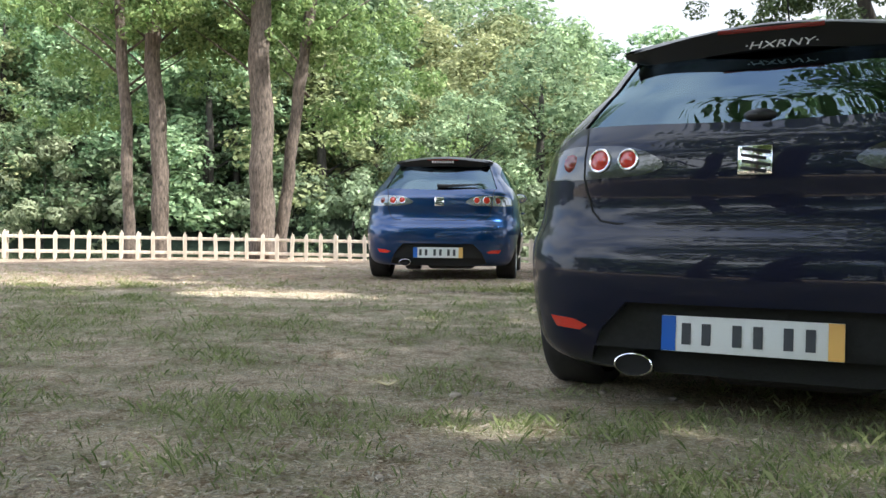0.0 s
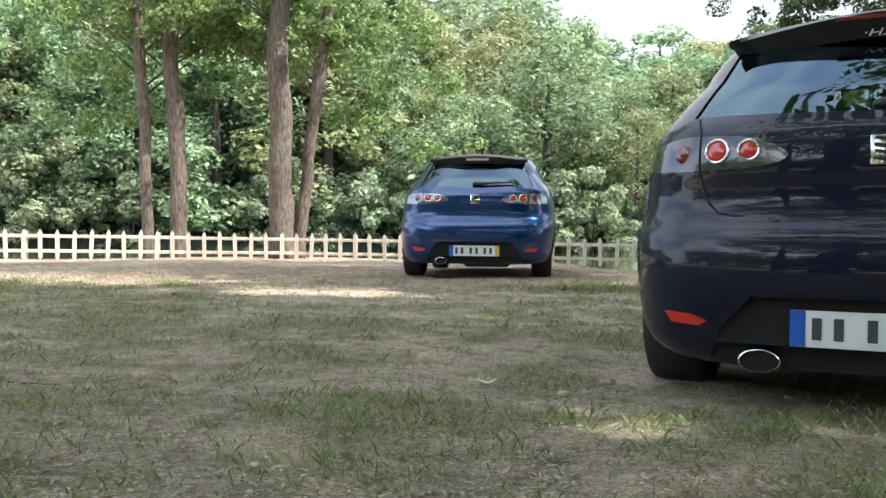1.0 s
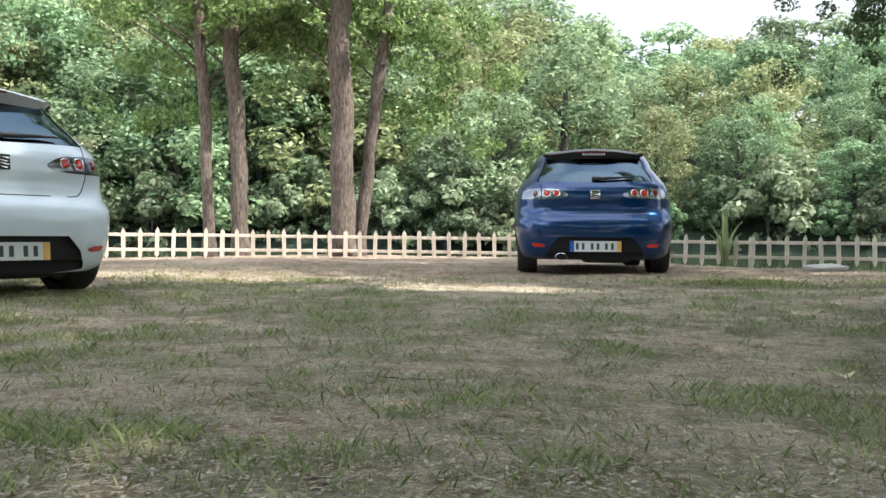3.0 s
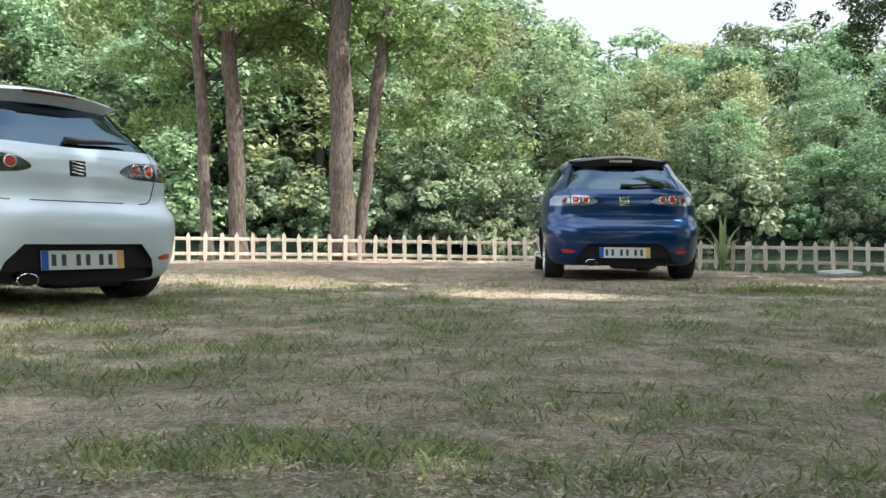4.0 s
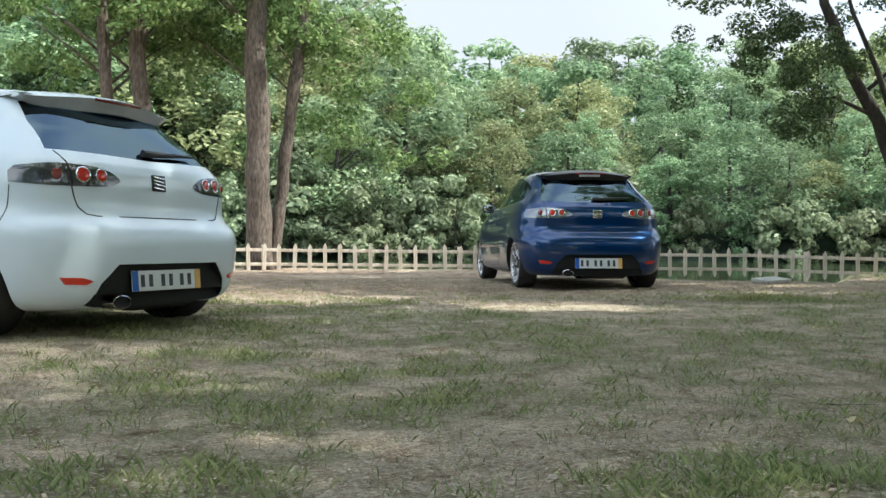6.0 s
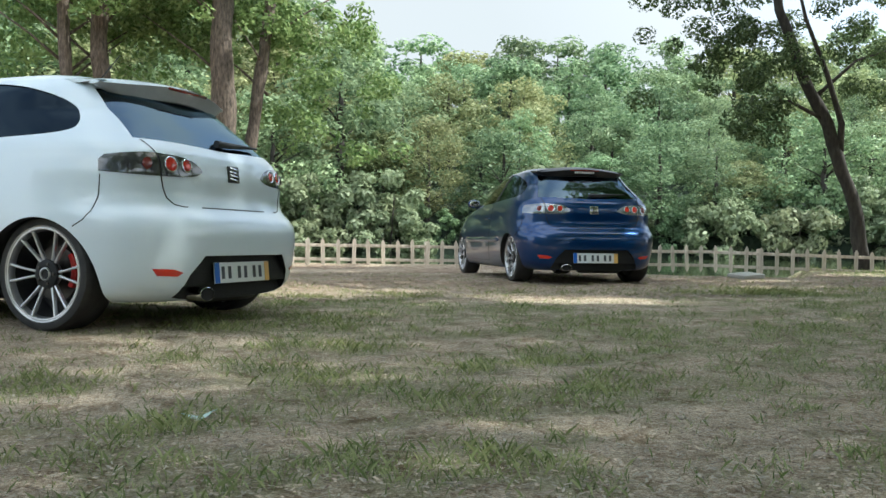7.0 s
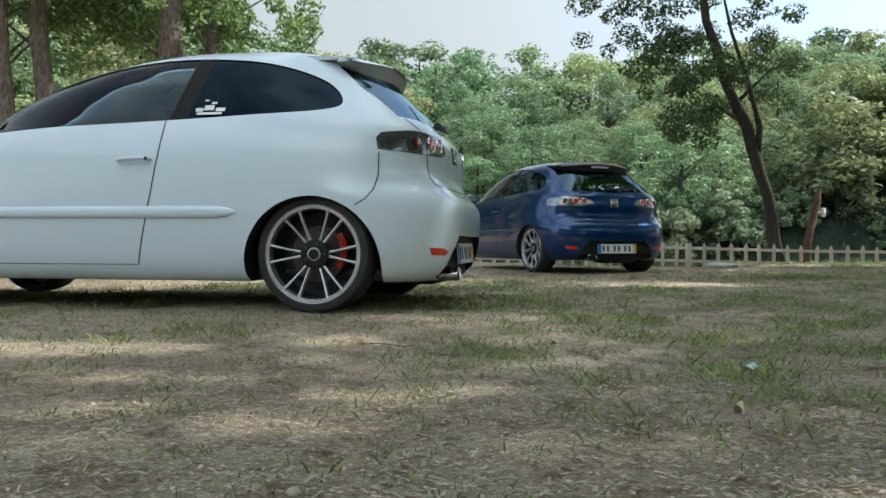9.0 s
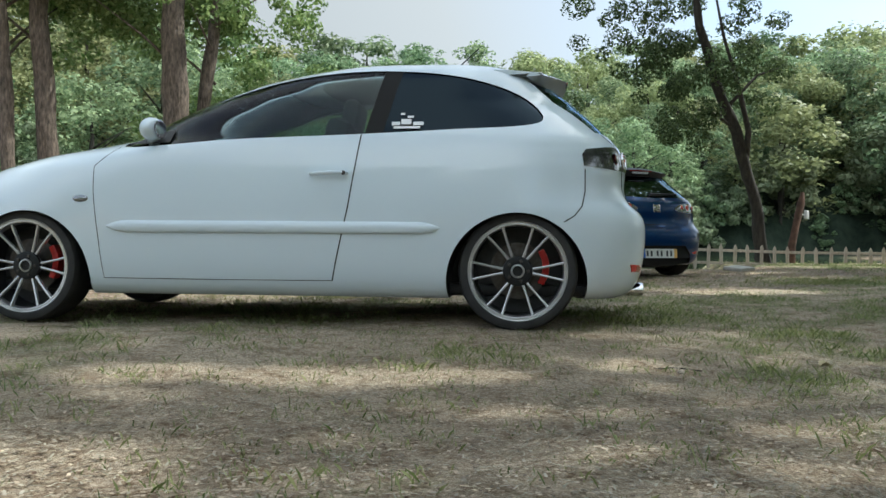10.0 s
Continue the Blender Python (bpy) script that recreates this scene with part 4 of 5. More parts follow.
PICKET = picket_mesh(0.56, 0.070, 0.020)
bm = bmesh.new()
box(bm, 0.075, 0.075, 0.98, pose(0, 0, 0.07), 0.006)
POST = finish(bm, 30)
POST.materials.append(M_WOOD)
rnd = random.Random(4)


def top_z(x):
    return float(np.interp(x, [-12, -3, 0.5, 3.5, 5.7, 7.9, 8.6, 10, 13], [0.60, 0.56, 0.54, 0.50, 0.50, 0.45, 0.42, 0.41, 0.41]))


n_picket = 0
for (x0, y0), (x1, y1) in zip(FENCE, FENCE[1:]):
    length = math.hypot(x1 - x0, y1 - y0)
    ang = math.degrees(math.atan2(y1 - y0, x1 - x0))
    count = max(1, round(length / 0.285))
    for k in range(count):
        u = k / count
        x, y = x0 + (x1 - x0) * u, y0 + (y1 - y0) * u
        if x > 15:
            break
        zt = top_z(x)
        part("picket", PICKET, None, fence, m=pose(x, y, zt - 0.56 + rnd.uniform(-0.012, 0.012), 0, rnd.uniform(-2.2, 2.2), ang))
        if k % 8 == 4:
            part("post", POST, None, fence, m=pose(x, y + 0.075, zt - 0.60, 0, rnd.uniform(-1, 1), ang))
    pieces = max(1, round(length / 2.3))
    for k in range(pieces):
        a, c = Vector((x0, y0)).lerp(Vector((x1, y1)), k / pieces), Vector((x0, y0)).lerp(Vector((x1, y1)), (k + 1) / pieces)
        if a.x > 15:
            break
        for dz in (-0.135, -0.405):
            bm = bmesh.new()
            za, zc = top_z(a.x) + dz, top_z(c.x) + dz
            box(bm, 0.026, (c - a).length + 0.02, 0.060, look(((a.x + c.x) / 2, (a.y + c.y) / 2, (za + zc) / 2), (c.x, c.y, zc)) @ pose(0, 0, 0, 90, 0, 0) @ pose(0, 0, rnd.uniform(-0.006, 0.006)), 0.003)
            part("rail", bm, M_WOOD, fence, m=Matrix.Translation((0.02, 0.024, 0)))


# ---- trees ----
def leaf_cloud(rng, blobs, count, size, flat=0.5):
    """Small folded leaves scattered through the shells of many clumps: vertices and faces."""
    w = np.array([b[3] ** 2 for b in blobs])
    pick = rng.choice(len(blobs), count, p=w / w.sum())
    B = np.array(blobs)[pick]
    d = rng.normal(size=(count, 3))
    d /= np.linalg.norm(d, axis=1)[:, None]
    r = B[:, 3] * (0.55 + 0.5 * rng.random(count) ** 0.6)
    c = B[:, :3] + d * r[:, None] * np.array([1, 1, 0.8])
    nrm = d + rng.normal(size=(count, 3)) * 0.55 + np.array([0, 0, 0.35])
    nrm /= np.linalg.norm(nrm, axis=1)[:, None]
    a = np.cross(nrm, rng.normal(size=(count, 3)))
    a /= np.linalg.norm(a, axis=1)[:, None]
    b = np.cross(nrm, a)
    s = size * (0.6 + 0.8 * rng.random(count))[:, None]
    v = np.stack([c - a * s, c + b * s * flat + nrm * s * 0.15, c + a * s, c - b * s * flat + nrm * s * 0.15], 1).reshape(-1, 3)
    return v


def cloud_mesh(v, material):
    me = bpy.data.meshes.new("leaves")
    n = len(v) // 4
    me.vertices.add(len(v))
    me.vertices.foreach_set("co", v.astype(np.float32).ravel())
    me.loops.add(len(v))
    me.loops.foreach_set("vertex_index", np.arange(len(v), dtype=np.int32))
    me.polygons.add(n)
    me.polygons.foreach_set("loop_start", np.arange(0, 4 * n, 4, dtype=np.int32))
    me.update(calc_edges=True)
    me.validate()
    me.materials.append(material)
    return me


# holes in the shading crowns: where the sun comes down to the ground, half widths, turn
CROWN_GAPS = ((-1.4, 6.75, 0.80, 0.50, 0.0), (-3.2, 8.3, 1.3, 0.28, 0.0), (1.5, 8.2, 0.9, 0.2, 0.1), (-6.5, 4.42, 0.95, 0.20, -0.56), (-7.55, 3.75, 0.40, 0.22, -0.56), (2.6, 9.6, 1.2, 0.25, 0.1))
rg = np.random.default_rng(17)
CROWN_GAPS += tuple((rg.uniform(-5.5, 1.5), rg.uniform(5.4, 7.8), rg.uniform(0.10, 0.24), rg.uniform(0.05, 0.10), rg.uniform(-0.4, 0.2)) for _ in range(14))
CROWN_GAPS += tuple((rg.uniform(-7.0, 3.0), rg.uniform(9.2, 14.5), rg.uniform(0.3, 1.0), rg.uniform(0.10, 0.24), rg.uniform(-0.2, 0.3)) for _ in range(8))
CROWN_GAPS += ((7.0, 11.5, 2.2, 0.7, -0.3), (9.0, 9.0, 1.6, 0.6, -0.4))
CROWN_GAPS += tuple((rg.uniform(-8.5, -5.0), rg.uniform(2.8, 4.6), rg.uniform(0.14, 0.36), rg.uniform(0.06, 0.13), -0.5) for _ in range(9))


def make_tree(name, seed, trunk, radii, limbs, blobs, count, size, material, bark, label, category="tree", group="", seg=14):
    """trunk: points; limbs: lists of points; blobs: (x, y, z, r) clumps of leaves."""
    rng = np.random.default_rng(seed)
    tree = thing(name, trunk[0][0], trunk[0][1], trunk[0][2], 0, label, category, group)
    o = Vector(trunk[0])
    bm = bmesh.new()
    pts, rad = [], []
    for i in range(len(trunk) - 1):
        for k in range(8):
            t = k / 8
            p = Vector(trunk[i]).lerp(Vector(trunk[i + 1]), t) - o
            w = noise.noise(Vector((seed, p.z * 0.9, 0)))
            r = radii[i] + (radii[i + 1] - radii[i]) * t
            pts.append(p + Vector((w, noise.noise(Vector((p.z * 0.9, seed, 3))), 0)) * r * 0.5 * min(1, p.z))
            rad.append(r * (1 + 0.10 * noise.noise(Vector((seed, 7, p.z * 2.1)))) * (1 + 0.55 * math.exp(-max(p.z, 0) / 0.22)))
    pts.append(Vector(trunk[-1]) - o)
    rad.append(radii[-1])
    pts[0] = pts[0] - Vector((0, 0, 0.25))
    tube(bm, pts, rad, seg)
    for v in bm.verts:
        ax = Vector((v.co.x * 5, v.co.y * 5, v.co.z * 1.6))
        v.co += Vector((noise.noise(ax), noise.noise(ax + Vector((9, 0, 0))), 0)) * 0.035
    for lp, r0 in limbs:
        lpts = [Vector(p) - o for p in lp]
        tube(bm, lpts, list(np.linspace(r0, r0 * 0.25, len(lpts))), 8)
    part("trunk", bm, bark, tree, smooth=180)
    v = leaf_cloud(rng, [(b[0] - o.x, b[1] - o.y, b[2] - o.z, b[3]) for b in blobs], count, size)
    if group == "shade trees":
        mid = v.reshape(-1, 4, 3).mean(axis=1) + np.array(o)
        hit = mid[:, :2] - mid[:, 2:] * np.array([[sun_dir.x / sun_dir.z, sun_dir.y / sun_dir.z]])
        keep = np.ones(len(mid), dtype=bool)
        for gx, gy, ga, gb, turn in CROWN_GAPS:
            d = hit - np.array([[gx, gy]])
            du = d[:, 0] * math.cos(turn) + d[:, 1] * math.sin(turn)
            dv = d[:, 1] * math.cos(turn) - d[:, 0] * math.sin(turn)
            wob = 1 + 0.3 * np.sin(du * 7 + gx) + 0.25 * np.sin(dv * 17 + gy)
            keep &= (du / ga) ** 2 + (dv / gb) ** 2 > wob
        v = v.reshape(-1, 4, 3)[keep].reshape(-1, 3)
    crown = part("crown", cloud_mesh(v, material), None, tree)
    return tree


def crown_blobs(rng, cx, cy, z0, z1, r, n, small=0.45):
    out = []
    for _ in range(n):
        t = rng.random()
        z = z0 + (z1 - z0) * t
        w = r * (0.86 + 0.4 * t if t < 0.35 else math.sqrt(max(0.02, 1 - ((t - 0.35) / 0.68) ** 2)))
        a = rng.random() * 2 * math.pi
        q = w * math.sqrt(rng.random())
        out.append((cx + q * math.cos(a), cy + q * math.sin(a), z, r * small * (0.55 + 0.6 * rng.random())))
    return out


def simple_limbs(rng, x, y, z0, z1, n, reach, r):
    out = []
    for _ in range(n):
        z = z0 + (z1 - z0) * rng.random()
        a = rng.random() * 2 * math.pi
        e = reach * (0.6 + 0.5 * rng.random())
        out.append(([(x, y, z), (x + 0.35 * e * math.cos(a), y + 0.35 * e * math.sin(a), z + 0.3 * e), (x + e * math.cos(a), y + e * math.sin(a), z + 0.75 * e)], r))
    return out


rng = np.random.default_rng(11)
# the tall trees behind the fence
for k, (x, y, lx, r0, r1, h) in enumerate(((-6.14, 16.9, -0.22, 0.118, 0.085, 11), (-5.55, 17.0, -0.22, 0.170, 0.135, 14), (-3.54, 16.95, -0.10, 0.240, 0.175, 14), (-3.30, 17.3, 0.56, 0.132, 0.095, 12))):
    trunk = [(x, y, 0.0), (x + lx * 0.35, y, 2.0), (x + lx, y, 4.8), (x + lx * 1.3, y + 0.2, h * 0.65), (x + lx, y, h)]
    limbs = simple_limbs(rng, x + lx, y + 0.1, 3.0, h * 0.7, 16, 1.7, 0.032)
    blobs = crown_blobs(rng, x + lx, y + 0.6, 4.4, h + 1, 2.2, 44, 0.24)
    side = (-0.9, 0.1, 0.3, 1.3)[k]
    low_z = (2.7, 4.2, 3.9, 2.3)[k]
    # hanging sprays that leave the trunks free
    blobs += [(x + lx + side + rng.normal() * 0.75, y + 0.45 + abs(rng.normal()) * 0.7, rng.uniform(low_z, 5.4), rng.uniform(0.16, 0.42)) for _ in range(30)]
    blobs += [(x + lx + side * 0.6 + rng.normal() * 0.9, y - 0.5 + rng.normal() * 0.3, rng.uniform(4.3, 5.6), rng.uniform(0.15, 0.3)) for _ in range(9)]
    make_tree("tree", 20 + k, trunk, [r0, r0 * 0.93, r0 * 0.82, r1, 0.04], limbs, blobs, 17000, 0.056, M_LEAF, M_BARK, "tall slender poplar with rough brown trunk behind the fence", "tree", "poplars behind the fence")
# the leaning dark tree
x, y = 8.72, 14.2
trunk = [(x, y, -0.05), (x - 0.22, y, 1.05), (x - 1.0, y, 2.9), (x - 1.55, y + 0.05, 3.9), (x - 2.07, y + 0.1, 5.05), (x - 2.5, y + 0.1, 7.5)]
limbs = [([(x - 0.68, y, 2.2), (x - 0.80, y - 0.18, 2.9), (x - 1.22, y - 0.25, 3.8), (x - 1.78, y - 0.3, 4.8), (x - 2.1, y - 0.3, 5.8)], 0.080), ([(x - 1.1, y, 3.0), (x - 1.9, y, 3.3), (x - 2.6, y - 0.2, 3.2)], 0.045), ([(x - 1.3, y, 3.4), (x - 0.3, y, 4.2), (x + 0.6, y, 4.5)], 0.045)]
blobs = [(x - 1.9 + rng.uniform(-2.5, 3.4), y + 0.3 + rng.uniform(-0.6, 1.9), rng.uniform(3.4, 7.5), rng.uniform(0.15, 0.38)) for _ in range(92)] + [(x - 2.6 + rng.uniform(-0.5, 0.6), y + rng.uniform(-0.9, 0.9), rng.uniform(2.5, 4.3), rng.uniform(0.18, 0.36)) for _ in range(22)]
make_tree("tree", 31, trunk, [0.150, 0.132, 0.118, 0.105, 0.085, 0.04], limbs, blobs, 21000, 0.042, M_LEAF_DARK, M_BARK_DARK, "dark leaning tree with a forked trunk by the fence")

# the wooded far bank: a few grown shapes, each set out many times
protos = []
for k in range(11):
    h = rng.uniform(10, 14)
    r = rng.uniform(3.2, 4.2)
    fine = k < 8  # the last three are for the rows far up the slope
    blobs = crown_blobs(rng, 0, 0, 0.2, h, r, 64, 0.29)
    limbs = simple_limbs(rng, 0, 0, 2, h * 0.6, 6, 2.5, 0.08)
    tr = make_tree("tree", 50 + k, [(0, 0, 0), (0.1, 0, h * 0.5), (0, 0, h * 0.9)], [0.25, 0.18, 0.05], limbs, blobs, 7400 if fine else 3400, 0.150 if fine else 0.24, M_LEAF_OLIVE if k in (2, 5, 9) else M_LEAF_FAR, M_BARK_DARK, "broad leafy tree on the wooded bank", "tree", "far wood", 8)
    protos.append((tr, h))
# rows climbing the slope: distance, spacing, ends, height of the crowns over the level in degrees and its spread
ROWS = ((55, 3.5, -38, 62, 6.6, 1.9), (61, 3.9, -42, 74, 8.4, 1.2), (69, 4.5, -46, 84, 9.9, 0.9), (79, 5.0, -50, 96, 11.1, 0.7), (91, 5.6, -54, 112, 12.0, 0.6), (104, 6.0, -56, 130, 12.7, 0.4))
spots = []
for row, (yy, step, lo, hi, up, spread) in enumerate(ROWS):
    xx = lo
    while xx < hi:
        px, py = xx + rng.uniform(-1.2, 1.2), yy - 52 + bank(xx) + rng.uniform(-2.0, 2.0)
        way_out = math.hypot(px + 3, py)
        az = math.degrees(math.atan2(px + 3, py))
        tall = float(np.interp(az, [-0.5, 1.0, 4.0, 5.5, 9.3, 11.0], [6.0, 0.6, 0.6, 5.2, 5.2, 0.0])) if row < 4 else (3.0 if az < 0 else 0.0)
        crest = 0.5 + way_out * math.tan(radians(up + tall + rng.uniform(-spread, spread)))
        spots.append((px, py, row, max(4.0, crest - ground_z(px, py))))
        xx += step * rng.uniform(0.75, 1.25)
for xb, step in ((50, 4.6), (57, 5.0), (66, 6.0)):
    yy = 10
    while yy < 34:
        spots.append((xb + rng.uniform(-1.5, 1.5), yy + rng.uniform(-1.5, 1.5), 4, rng.uniform(9, 12)))
        yy += step
for k in range(24):
    xx, yy = rng.uniform(40, 72), rng.uniform(14, 46)
    if yy > 26 and yy < bank(xx) + 1:
        yy = bank(xx) + rng.uniform(1, 9)
    spots.append((max(xx, 44) if yy < bank(xx) else xx, yy, 1 if k % 2 else 4, rng.uniform(7, 10)))
# the wood behind the parking place
for k in range(26):
    a = math.pi * (1.02 + 0.96 * k / 25)
    spots.append((-2 + 32 * math.cos(a), -2 + 28 * math.sin(a) * (1 + 0.12 * (k % 3)), 9, rng.uniform(10, 13)))
used, LATER = set(), []
for xx, yy, row, tall in spots:
    i = int(rng.integers(0, 8)) if row < 4 else int(rng.integers(8, 11))
    tr, h = protos[i]
    s = tall / h
    w = max(s * rng.uniform(1.15, 1.5), 0.74)
    m = pose(xx, yy, min(ground_z(xx, yy), 45) - 0.2, 0, 0, rng.uniform(0, 360)) @ Matrix.Diagonal((w, w, s, 1))
    if i in used:
        copy_thing(tr, m)
    else:
        used.add(i)
        LATER.append((tr, m))
for tr, m in LATER:
    tr.matrix_basis = m

# unseen trees added behind and right of the camera to shade the parking place
for k, (x, y, h, r) in enumerate(((5.2, 1.2, 17, 4.5), (9.5, 1.5, 17, 4.5), (1.8, -1.0, 17, 5.0), (2.8, -5.0, 16, 4.6), (6.5, 9.0, 17, 4.4), (11.0, 11.6, 17, 4.2), (-8, -8, 14, 4.8), (-1, -10, 14, 5), (8.6, 8.6, 17, 4.4), (13.5, 7.0, 16, 4.2), (5.5, -3.2, 16, 4.6), (-3.5, -4.2, 15, 4.2), (11, -3.5, 15, 4.6), (15, 3.0, 16, 4.5))):
    blobs = crown_blobs(rng, x, y, 5.6 if y < 5 else 7.0, h, r, 70, 0.26)
    make_tree("tree", 80 + k, [(x, y, 0), (x + 0.2, y, 4), (x, y, h * 0.9)], [0.28, 0.22, 0.05], simple_limbs(rng, x, y, 3.6, h * 0.7, 8, 2.8, 0.07), blobs, 7600 if y < 5 else 8200, 0.15, M_LEAF, M_BARK, "unseen tree added to shade the parking place", "tree", "shade trees", 10)

# pale bushes at the water's far edge
for k, (x, y, r, hh) in enumerate(((27.5, 44.5, 2.4, 3.4), (31.5, 43, 2.6, 3.0), (36, 41, 2.2, 2.6), (3.0, 51.5, 2.4, 4.6), (-1.5, 51.5, 2.2, 7.0), (8.5, 51.5, 2.6, 5.2), (-24, 51.5, 2.6, 6.5))):
    z = ground_z(x, y)
    blobs = crown_blobs(rng, x, y, 0.3 + z, hh + z, r, 40, 0.24)
    make_tree("bush", 120 + k, [(x, y, z), (x, y, z + 1.0), (x + 0.2, y, z + hh * 0.7)], [0.07, 0.05, 0.03], simple_limbs(rng, x, y, z + 0.3, z + 1.0, 5, 1.0, 0.03), blobs, 3600, 0.17, M_LEAF_PALE, M_BARK_DARK, "pale grey-green bush at the water's edge", "bush", "bank bushes", 8)

# undergrowth all along the far water's edge
shrubs = []
for k in range(4):
    hh = 2.2 + 0.7 * k
    blobs = crown_blobs(rng, 0, 0, 0.1, hh, 1.7, 34, 0.26)
    shrubs.append(make_tree("bush", 140 + k, [(0, 0, 0), (0.05, 0, 0.8), (0.1, 0, hh * 0.7)], [0.06, 0.05, 0.03], simple_limbs(rng, 0, 0, 0.3, 0.9, 5, 0.8, 0.025), blobs, 2300, 0.16, M_LEAF_FAR if k % 2 else M_LEAF_PALE, M_BARK_DARK, "leafy bush hanging over the far bank", "bush", "bank undergrowth", 6))
xx, k = -40.0, 0
while xx < 64:
    yy = bank(xx) + rng.uniform(-0.4, 2.0)
    sc = rng.uniform(0.7, 1.25)
    mm = pose(xx, yy, max(-0.4, ground_z(xx, yy)) - 0.1, 0, 0, rng.uniform(0, 360)) @ Matrix.Diagonal((sc, sc, sc, 1))
    if k < 4:
        shrubs[k].matrix_basis = mm
    else:
        copy_thing(shrubs[int(rng.integers(0, 4))], mm)
    xx += rng.uniform(1.5, 2.6)
    k += 1


# ---- grass and litter ----
def scatter(name, count, region, green, length, width, lay, material, label, seed, clump=(2, 7, 0.025), soft=False):
    """Blades standing or lying on the ground inside a region, one joined mesh."""
    rg = np.random.default_rng(seed)
    out = []
    x0, x1, y0, y1 = region
    tries = 0
    while len(out) < count and tries < count * 12:
        tries += 1
        y = y0 + (y1 - y0) * rg.random() ** 1.7
        x = x0 + (x1 - x0) * rg.random()
        if soft:
            x, y = x0 + (x1 - x0) * (rg.random() + rg.random()) / 2, y0 + (y1 - y0) * (rg.random() + rg.random()) / 2
        g = turf_at(x, y)
        if green and rg.random() > max(0.07, (g - 0.42) * 1.5):
            continue
        if green:
            n = int(rg.integers(clump[0], clump[1]))
            cl = rg.uniform(0.5, 1.3) * (0.6 + 0.7 * g)
        else:
            n, cl = 1, 1.0
        for _ in range(n):
            px, py = (x + rg.normal() * clump[2], y + rg.normal() * clump[2]) if n > 1 else (x, y)
            z = ground_z(px, py)
            a = rg.random() * 2 * math.pi
            L = length * rg.uniform(0.5, 1.4) * cl
            w = width * rg.uniform(0.6, 1.4)
            ca, sa = math.cos(a), math.sin(a)
            if lay:
                zz = z + 0.004 + 0.006 * rg.random()
                dz = rg.uniform(-0.1, 0.35) * L * 0.5
                out.append(((px - sa * w, py + ca * w, zz), (px + sa * w, py - ca * w, zz), (px + ca * L + sa * w, py + sa * L - ca * w, zz + dz), (px + ca * L - sa * w, py + sa * L + ca * w, zz + dz)))
            else:
                b = rg.uniform(0.35, 1.25) * L
                out.append(((px - sa * w, py + ca * w, z - 0.005), (px + sa * w, py - ca * w, z - 0.005), (px + ca * b * 0.45 + sa * w * 0.8, py + sa * b * 0.45 - ca * w * 0.8, z + L * 0.6), (px + ca * b, py + sa * b, z + L * 0.95)))
    return tagged(part(name, cloud_mesh(np.array(out, dtype=np.float64).reshape(-1, 3), material), None, None), label, "grass" if green else "litter", "", "stuff")


scatter("grass", 105000, (-13, 10, 1.3, 12.5), True, 0.025, 0.0015, False, M_GRASS, "short worn green grass in thin patches", 1)
scatter("grass", 9000, (4.0, 16, 9.5, 16.5), True, 0.05, 0.003, False, M_GRASS, "sunlit short grass near the fence", 5)
scatter("dry_litter", 110000, (-13, 10, 1.3, 12), False, 0.024, 0.0017, True, M_STRAW, "dry straw and leaf litter on sandy ground", 2)
scatter("leaf_litter", 95000, (-12, 9, 1.4, 8), False, 0.010, 0.0026, True, M_CRUMB, "brown crumbs of bark and old leaves", 3)
scatter("grass", 25000, (-10, 7, 1.9, 8), True, 0.026, 0.0019, False, M_GRASS, "taller green grass tufts", 8, (6, 24, 0.045))
scatter("dry_litter", 70000, (-10, 4, 1.5, 6.5), False, 0.016, 0.0024, True, M_STRAW, "pale chopped straw trodden into the sand", 17)
scatter("leaf_litter", 46000, (-10, 5, 1.5, 7.5), False, 0.014, 0.0032, True, M_CRUMB, "curled brown bits of dead leaves", 19)
scatter("dry_litter", 26000, (-7, 6, 7.0, 12.5), False, 0.035, 0.0038, True, M_STRAW, "dry straw on the bare earth by the fence", 23)
scatter("leaf_litter", 18000, (-7, 6, 7.0, 12.5), False, 0.028, 0.010, True, M_CRUMB, "brown dead leaves on the bare earth", 24)
scatter("grass", 9000, (-7, 3, 7.2, 12), True, 0.035, 0.003, False, M_GRASS, "thin grass on the bare earth", 25)
scatter("leaf_litter", 16000, (-9.6, -2.2, 1.6, 6.0), False, 0.009, 0.0034, True, M_CRUMB, "brown crumbs of bark beside the white car", 13, soft=True)
scatter("grass", 7000, (-9.6, -2.2, 1.8, 6.2), True, 0.03, 0.0018, False, M_GRASS, "thin green tufts beside the white car", 14, (5, 20, 0.04), True)
scatter("grass", 400, (-6.3, -5.3, 4.1, 4.9), True, 0.05, 0.0022, False, M_GRASS, "tall green tufts beside the car", 9, (14, 30, 0.04), True)


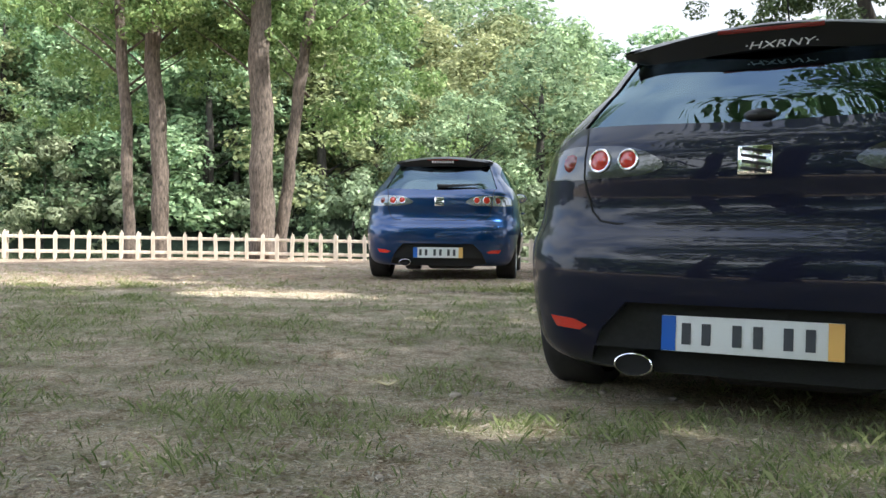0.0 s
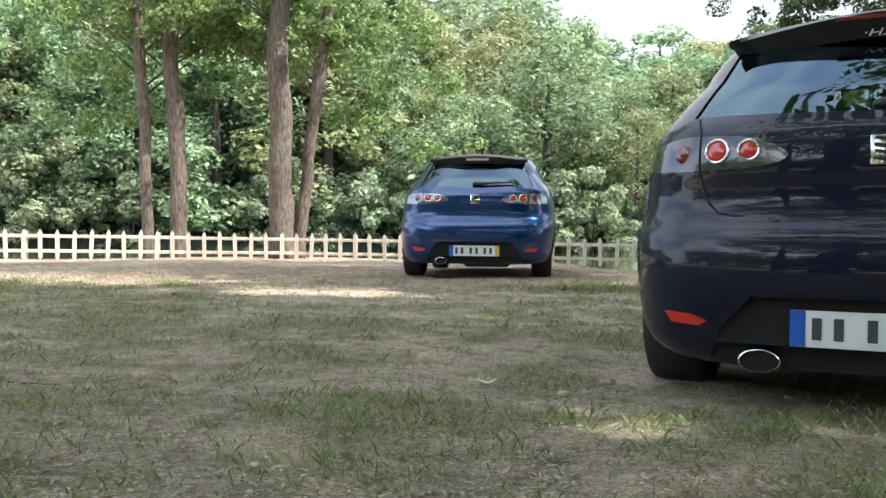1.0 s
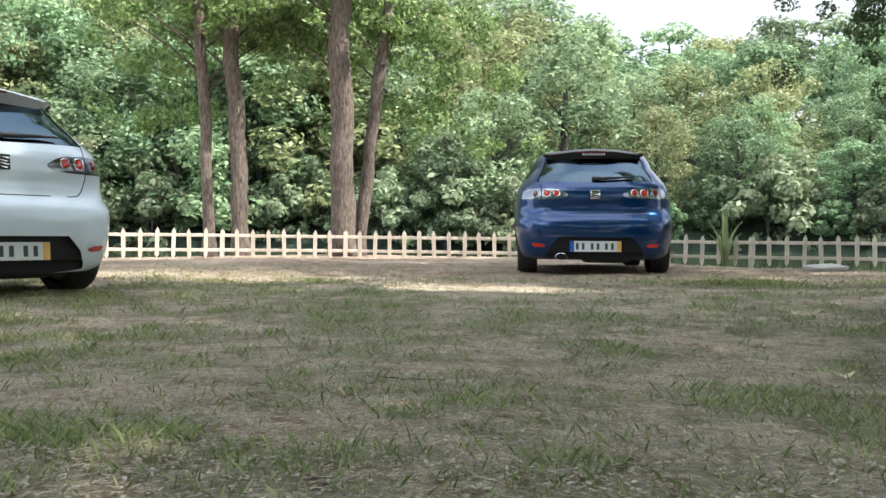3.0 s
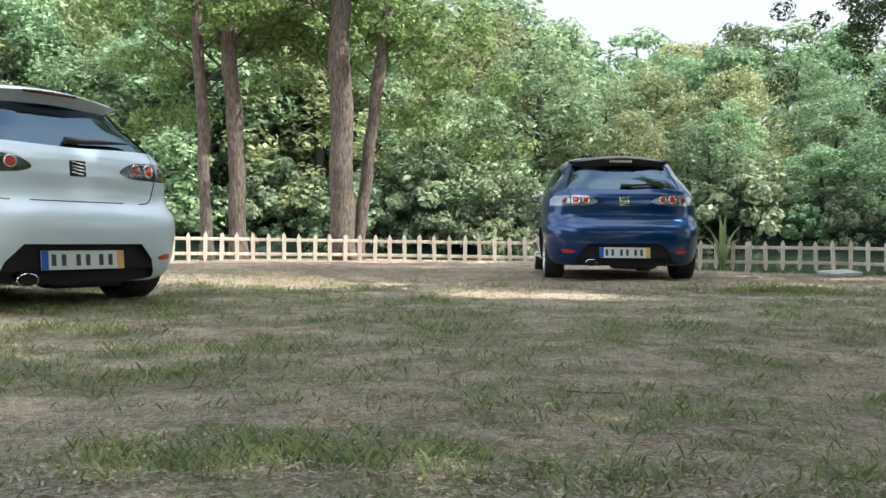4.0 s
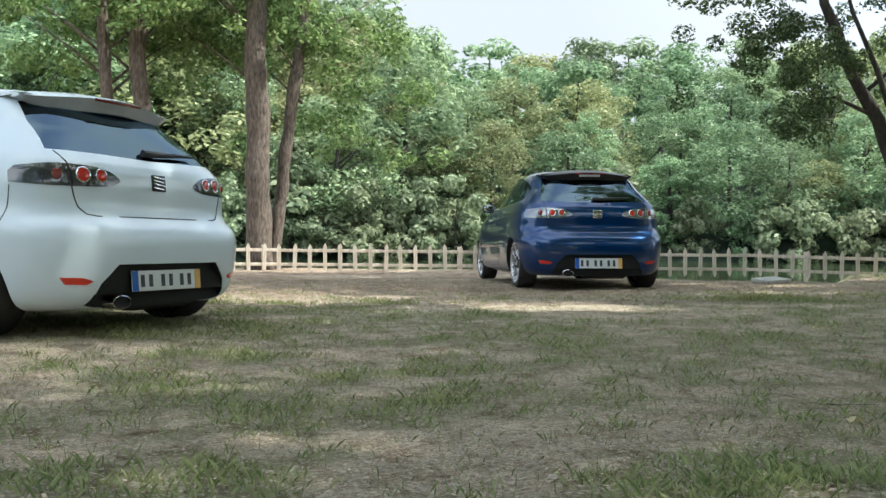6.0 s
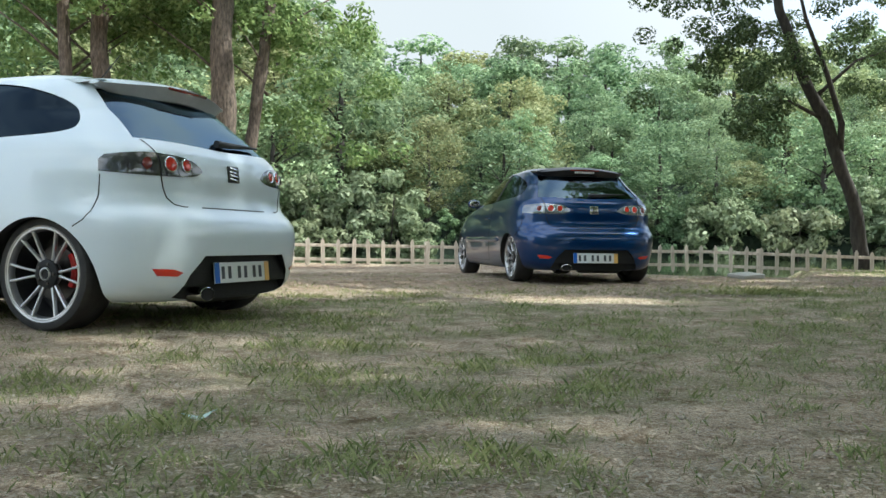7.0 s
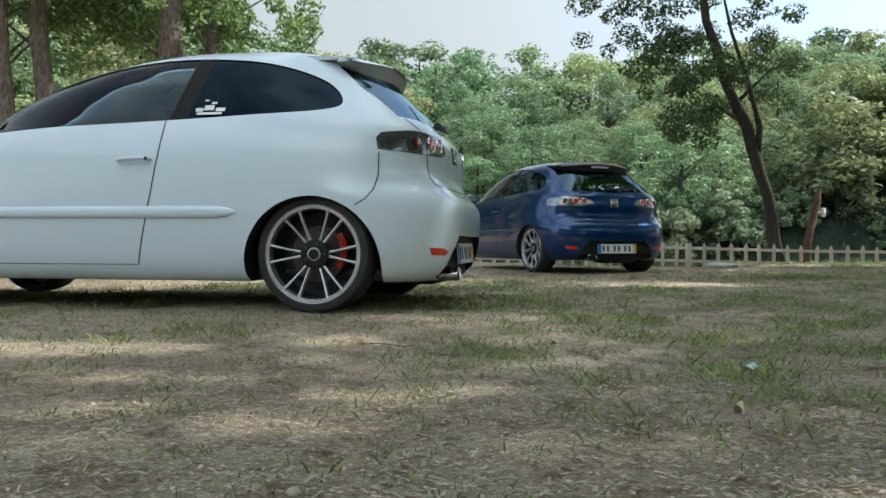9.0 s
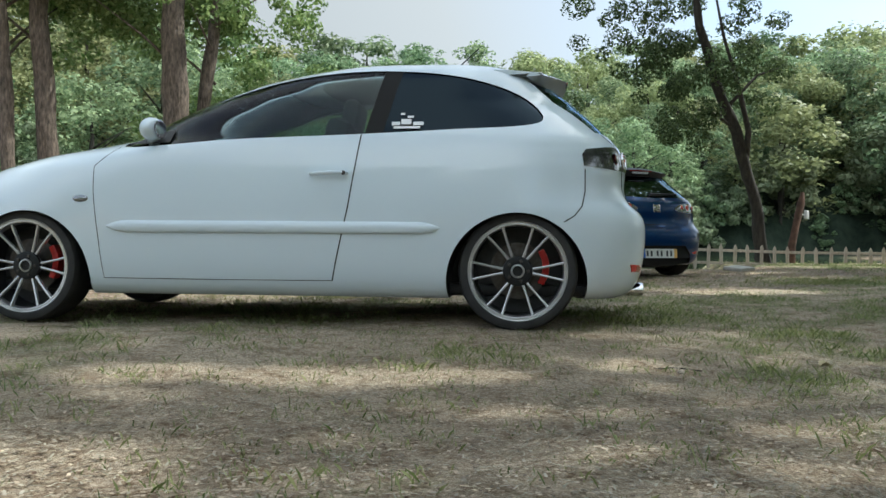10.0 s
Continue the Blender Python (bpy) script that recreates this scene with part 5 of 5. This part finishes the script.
# ---- small things on the ground ----
def lying_leaf(x, y, size, turn, material, label, name="fallen_leaf"):
    bm = bmesh.new()
    n = 10
    ring = []
    for k in range(n):
        a = 2 * math.pi * k / n
        r = size * (0.55 + 0.45 * abs(math.cos(a))) * (1 + 0.15 * math.sin(3 * a + turn))
        ring.append(bm.verts.new((r * math.cos(a), 0.6 * r * math.sin(a), 0.012 + 0.010 * math.cos(2 * a + turn))))
    mid = bm.verts.new((0, 0, 0.006))
    for k in range(n):
        bm.faces.new((mid, ring[k], ring[(k + 1) % n]))
    g = bmesh.ops.extrude_face_region(bm, geom=list(bm.faces))
    bmesh.ops.translate(bm, verts=[v for v in g["geom"] if isinstance(v, bmesh.types.BMVert)], vec=(0, 0, 0.002))
    bmesh.ops.recalc_face_normals(bm, faces=bm.faces)
    ob = part(name, bm, material, None, m=pose(x, y, ground_z(x, y), 0, 0, math.degrees(turn)))
    return tagged(ob, label, "leaf" if name == "fallen_leaf" else "litter", "ground litter")


def stone(x, y, r, seed):
    bm = bmesh.new()
    bmesh.ops.create_icosphere(bm, subdivisions=2, radius=r)
    for v in bm.verts:
        v.co *= 1 + 0.35 * noise.noise(v.co / r * 1.3 + Vector((seed, 0, 0)))
        v.co.z *= 0.6
    return tagged(part("stone", bm, M_STONE, None, m=pose(x, y, ground_z(x, y) + r * 0.25, 0, 0, seed * 50), smooth=60), "small pale stone lying on the ground", "stone", "ground stones")


rs = np.random.default_rng(21)
for k in range(46):
    stone(rs.uniform(-9, 5), 1.9 + 6 * rs.random() ** 1.5, rs.uniform(0.006, 0.017), k + 1)
for x, y, r in ((0.05, 2.99, 0.022), (0.13, 3.02, 0.016)):
    stone(x, y, r, 70)
for x, y, sz, tn, mm, lb in ((-0.20, 3.20, 0.05, 0.3, M_DRYLEAF, "yellowed fallen leaf on the grass"), (-4.66, 3.76, 0.035, 1.1, M_DRYLEAF, "yellowed fallen leaf on the grass"), (-1.9, 2.6, 0.025, 2.2, M_DRYLEAF, "yellowed fallen leaf on the grass"), (-5.04, 2.51, 0.028, 0.7, M_DRYLEAF, "yellowed fallen leaf on the grass"), (0.6, 5.2, 0.03, 2.9, M_DRYLEAF, "yellowed fallen leaf on the grass")):
    lying_leaf(x, y, sz, tn, mm, lb)
lying_leaf(-4.50, 2.97, 0.055, 0.5, M_PAPER, "pale crumpled scrap of paper on the grass", "paper_scrap")


def twig(x, y, length, turn, seed):
    bm = bmesh.new()
    pts = []
    for k in range(7):
        t = k / 6 - 0.5
        px, py = x + length * t * math.cos(turn), y + length * t * math.sin(turn)
        w = 0.25 * length * noise.noise(Vector((k * 0.8, seed, 0)))
        pts.append(Vector((px - w * math.sin(turn) - x, py + w * math.cos(turn) - y, ground_z(px, py) + 0.002)))
    tube(bm, pts, [0.002, 0.003, 0.003, 0.0028, 0.0025, 0.002, 0.001], 6)
    tagged(part("twig", bm, M_BARK_DARK, None, m=pose(x, y, 0)), "thin dry twig lying on the ground", "twig", "ground twigs")


for x, y, l, tn in ((-1.7, 2.9, 0.2, -0.25), (-5.3, 3.9, 0.2, -0.4), (0.4, 2.7, 0.16, 1.3)):
    twig(x, y, l, tn, x)

# concrete slab and young plant near the fence
slab = thing("paving_slab", 2.82, 10.15, ground_z(2.82, 10.15), 12, "loose pale concrete slab on sandy ground", "slab")
bm = bmesh.new()
box(bm, 0.40, 0.30, 0.05, pose(0, 0, 0.035, 5, -3), 0.008)
part("slab_body", bm, M_SLAB, slab)
plant = thing("young_plant", 3.42, 15.55, ground_z(3.42, 15.55), 0, "young plant with long arching yellow-green leaves", "plant")
for k in range(6):
    a = 2 * math.pi * k / 6 + 0.3
    bm = bmesh.new()
    prev = None
    ln = 1.55 + 0.3 * math.sin(k * 2.1)
    for j in range(8):
        t = j / 7
        cx = Vector((math.cos(a) * ln * 0.24 * t ** 2.2, math.sin(a) * ln * 0.24 * t ** 2.2, ln * (1.25 * t - 0.45 * t * t)))
        wd = 0.040 * math.sin(math.pi * min(1, 0.12 + 0.88 * t)) + 0.004
        side = Vector((-math.sin(a), math.cos(a), 0)) * wd
        cur = (bm.verts.new(cx - side + Vector((0, 0, 0.02))), bm.verts.new(cx), bm.verts.new(cx + side + Vector((0, 0, 0.02))))
        if prev:
            bm.faces.new((prev[0], prev[1], cur[1], cur[0]))
            bm.faces.new((prev[1], prev[2], cur[2], cur[1]))
        prev = cur
    part("leaf", bm, M_LEAF_OLIVE, plant, smooth=180)
# broken trunk with a small white box
stump = thing("broken_trunk", 9.05, 13.75, ground_z(9.05, 13.75), 0, "broken reddish trunk with a small white box", "tree trunk")
bm = bmesh.new()
tube(bm, [(0, 0, -0.3), (0.03, 0, 0.4), (0.17, 0, 0.85), (0.34, 0, 1.35), (0.40, 0, 1.6)], [0.10, 0.085, 0.075, 0.085, 0.04], 12)
part("trunk", bm, M_REDBARK, stump)
bm = bmesh.new()
box(bm, 0.085, 0.08, 0.19, pose(0.46, -0.06, 1.10), 0.012)
box(bm, 0.2, 0.03, 0.03, pose(0.36, -0.04, 1.10), 0.008)
part("white_box", bm, M_PLATE, stump, "small white box")
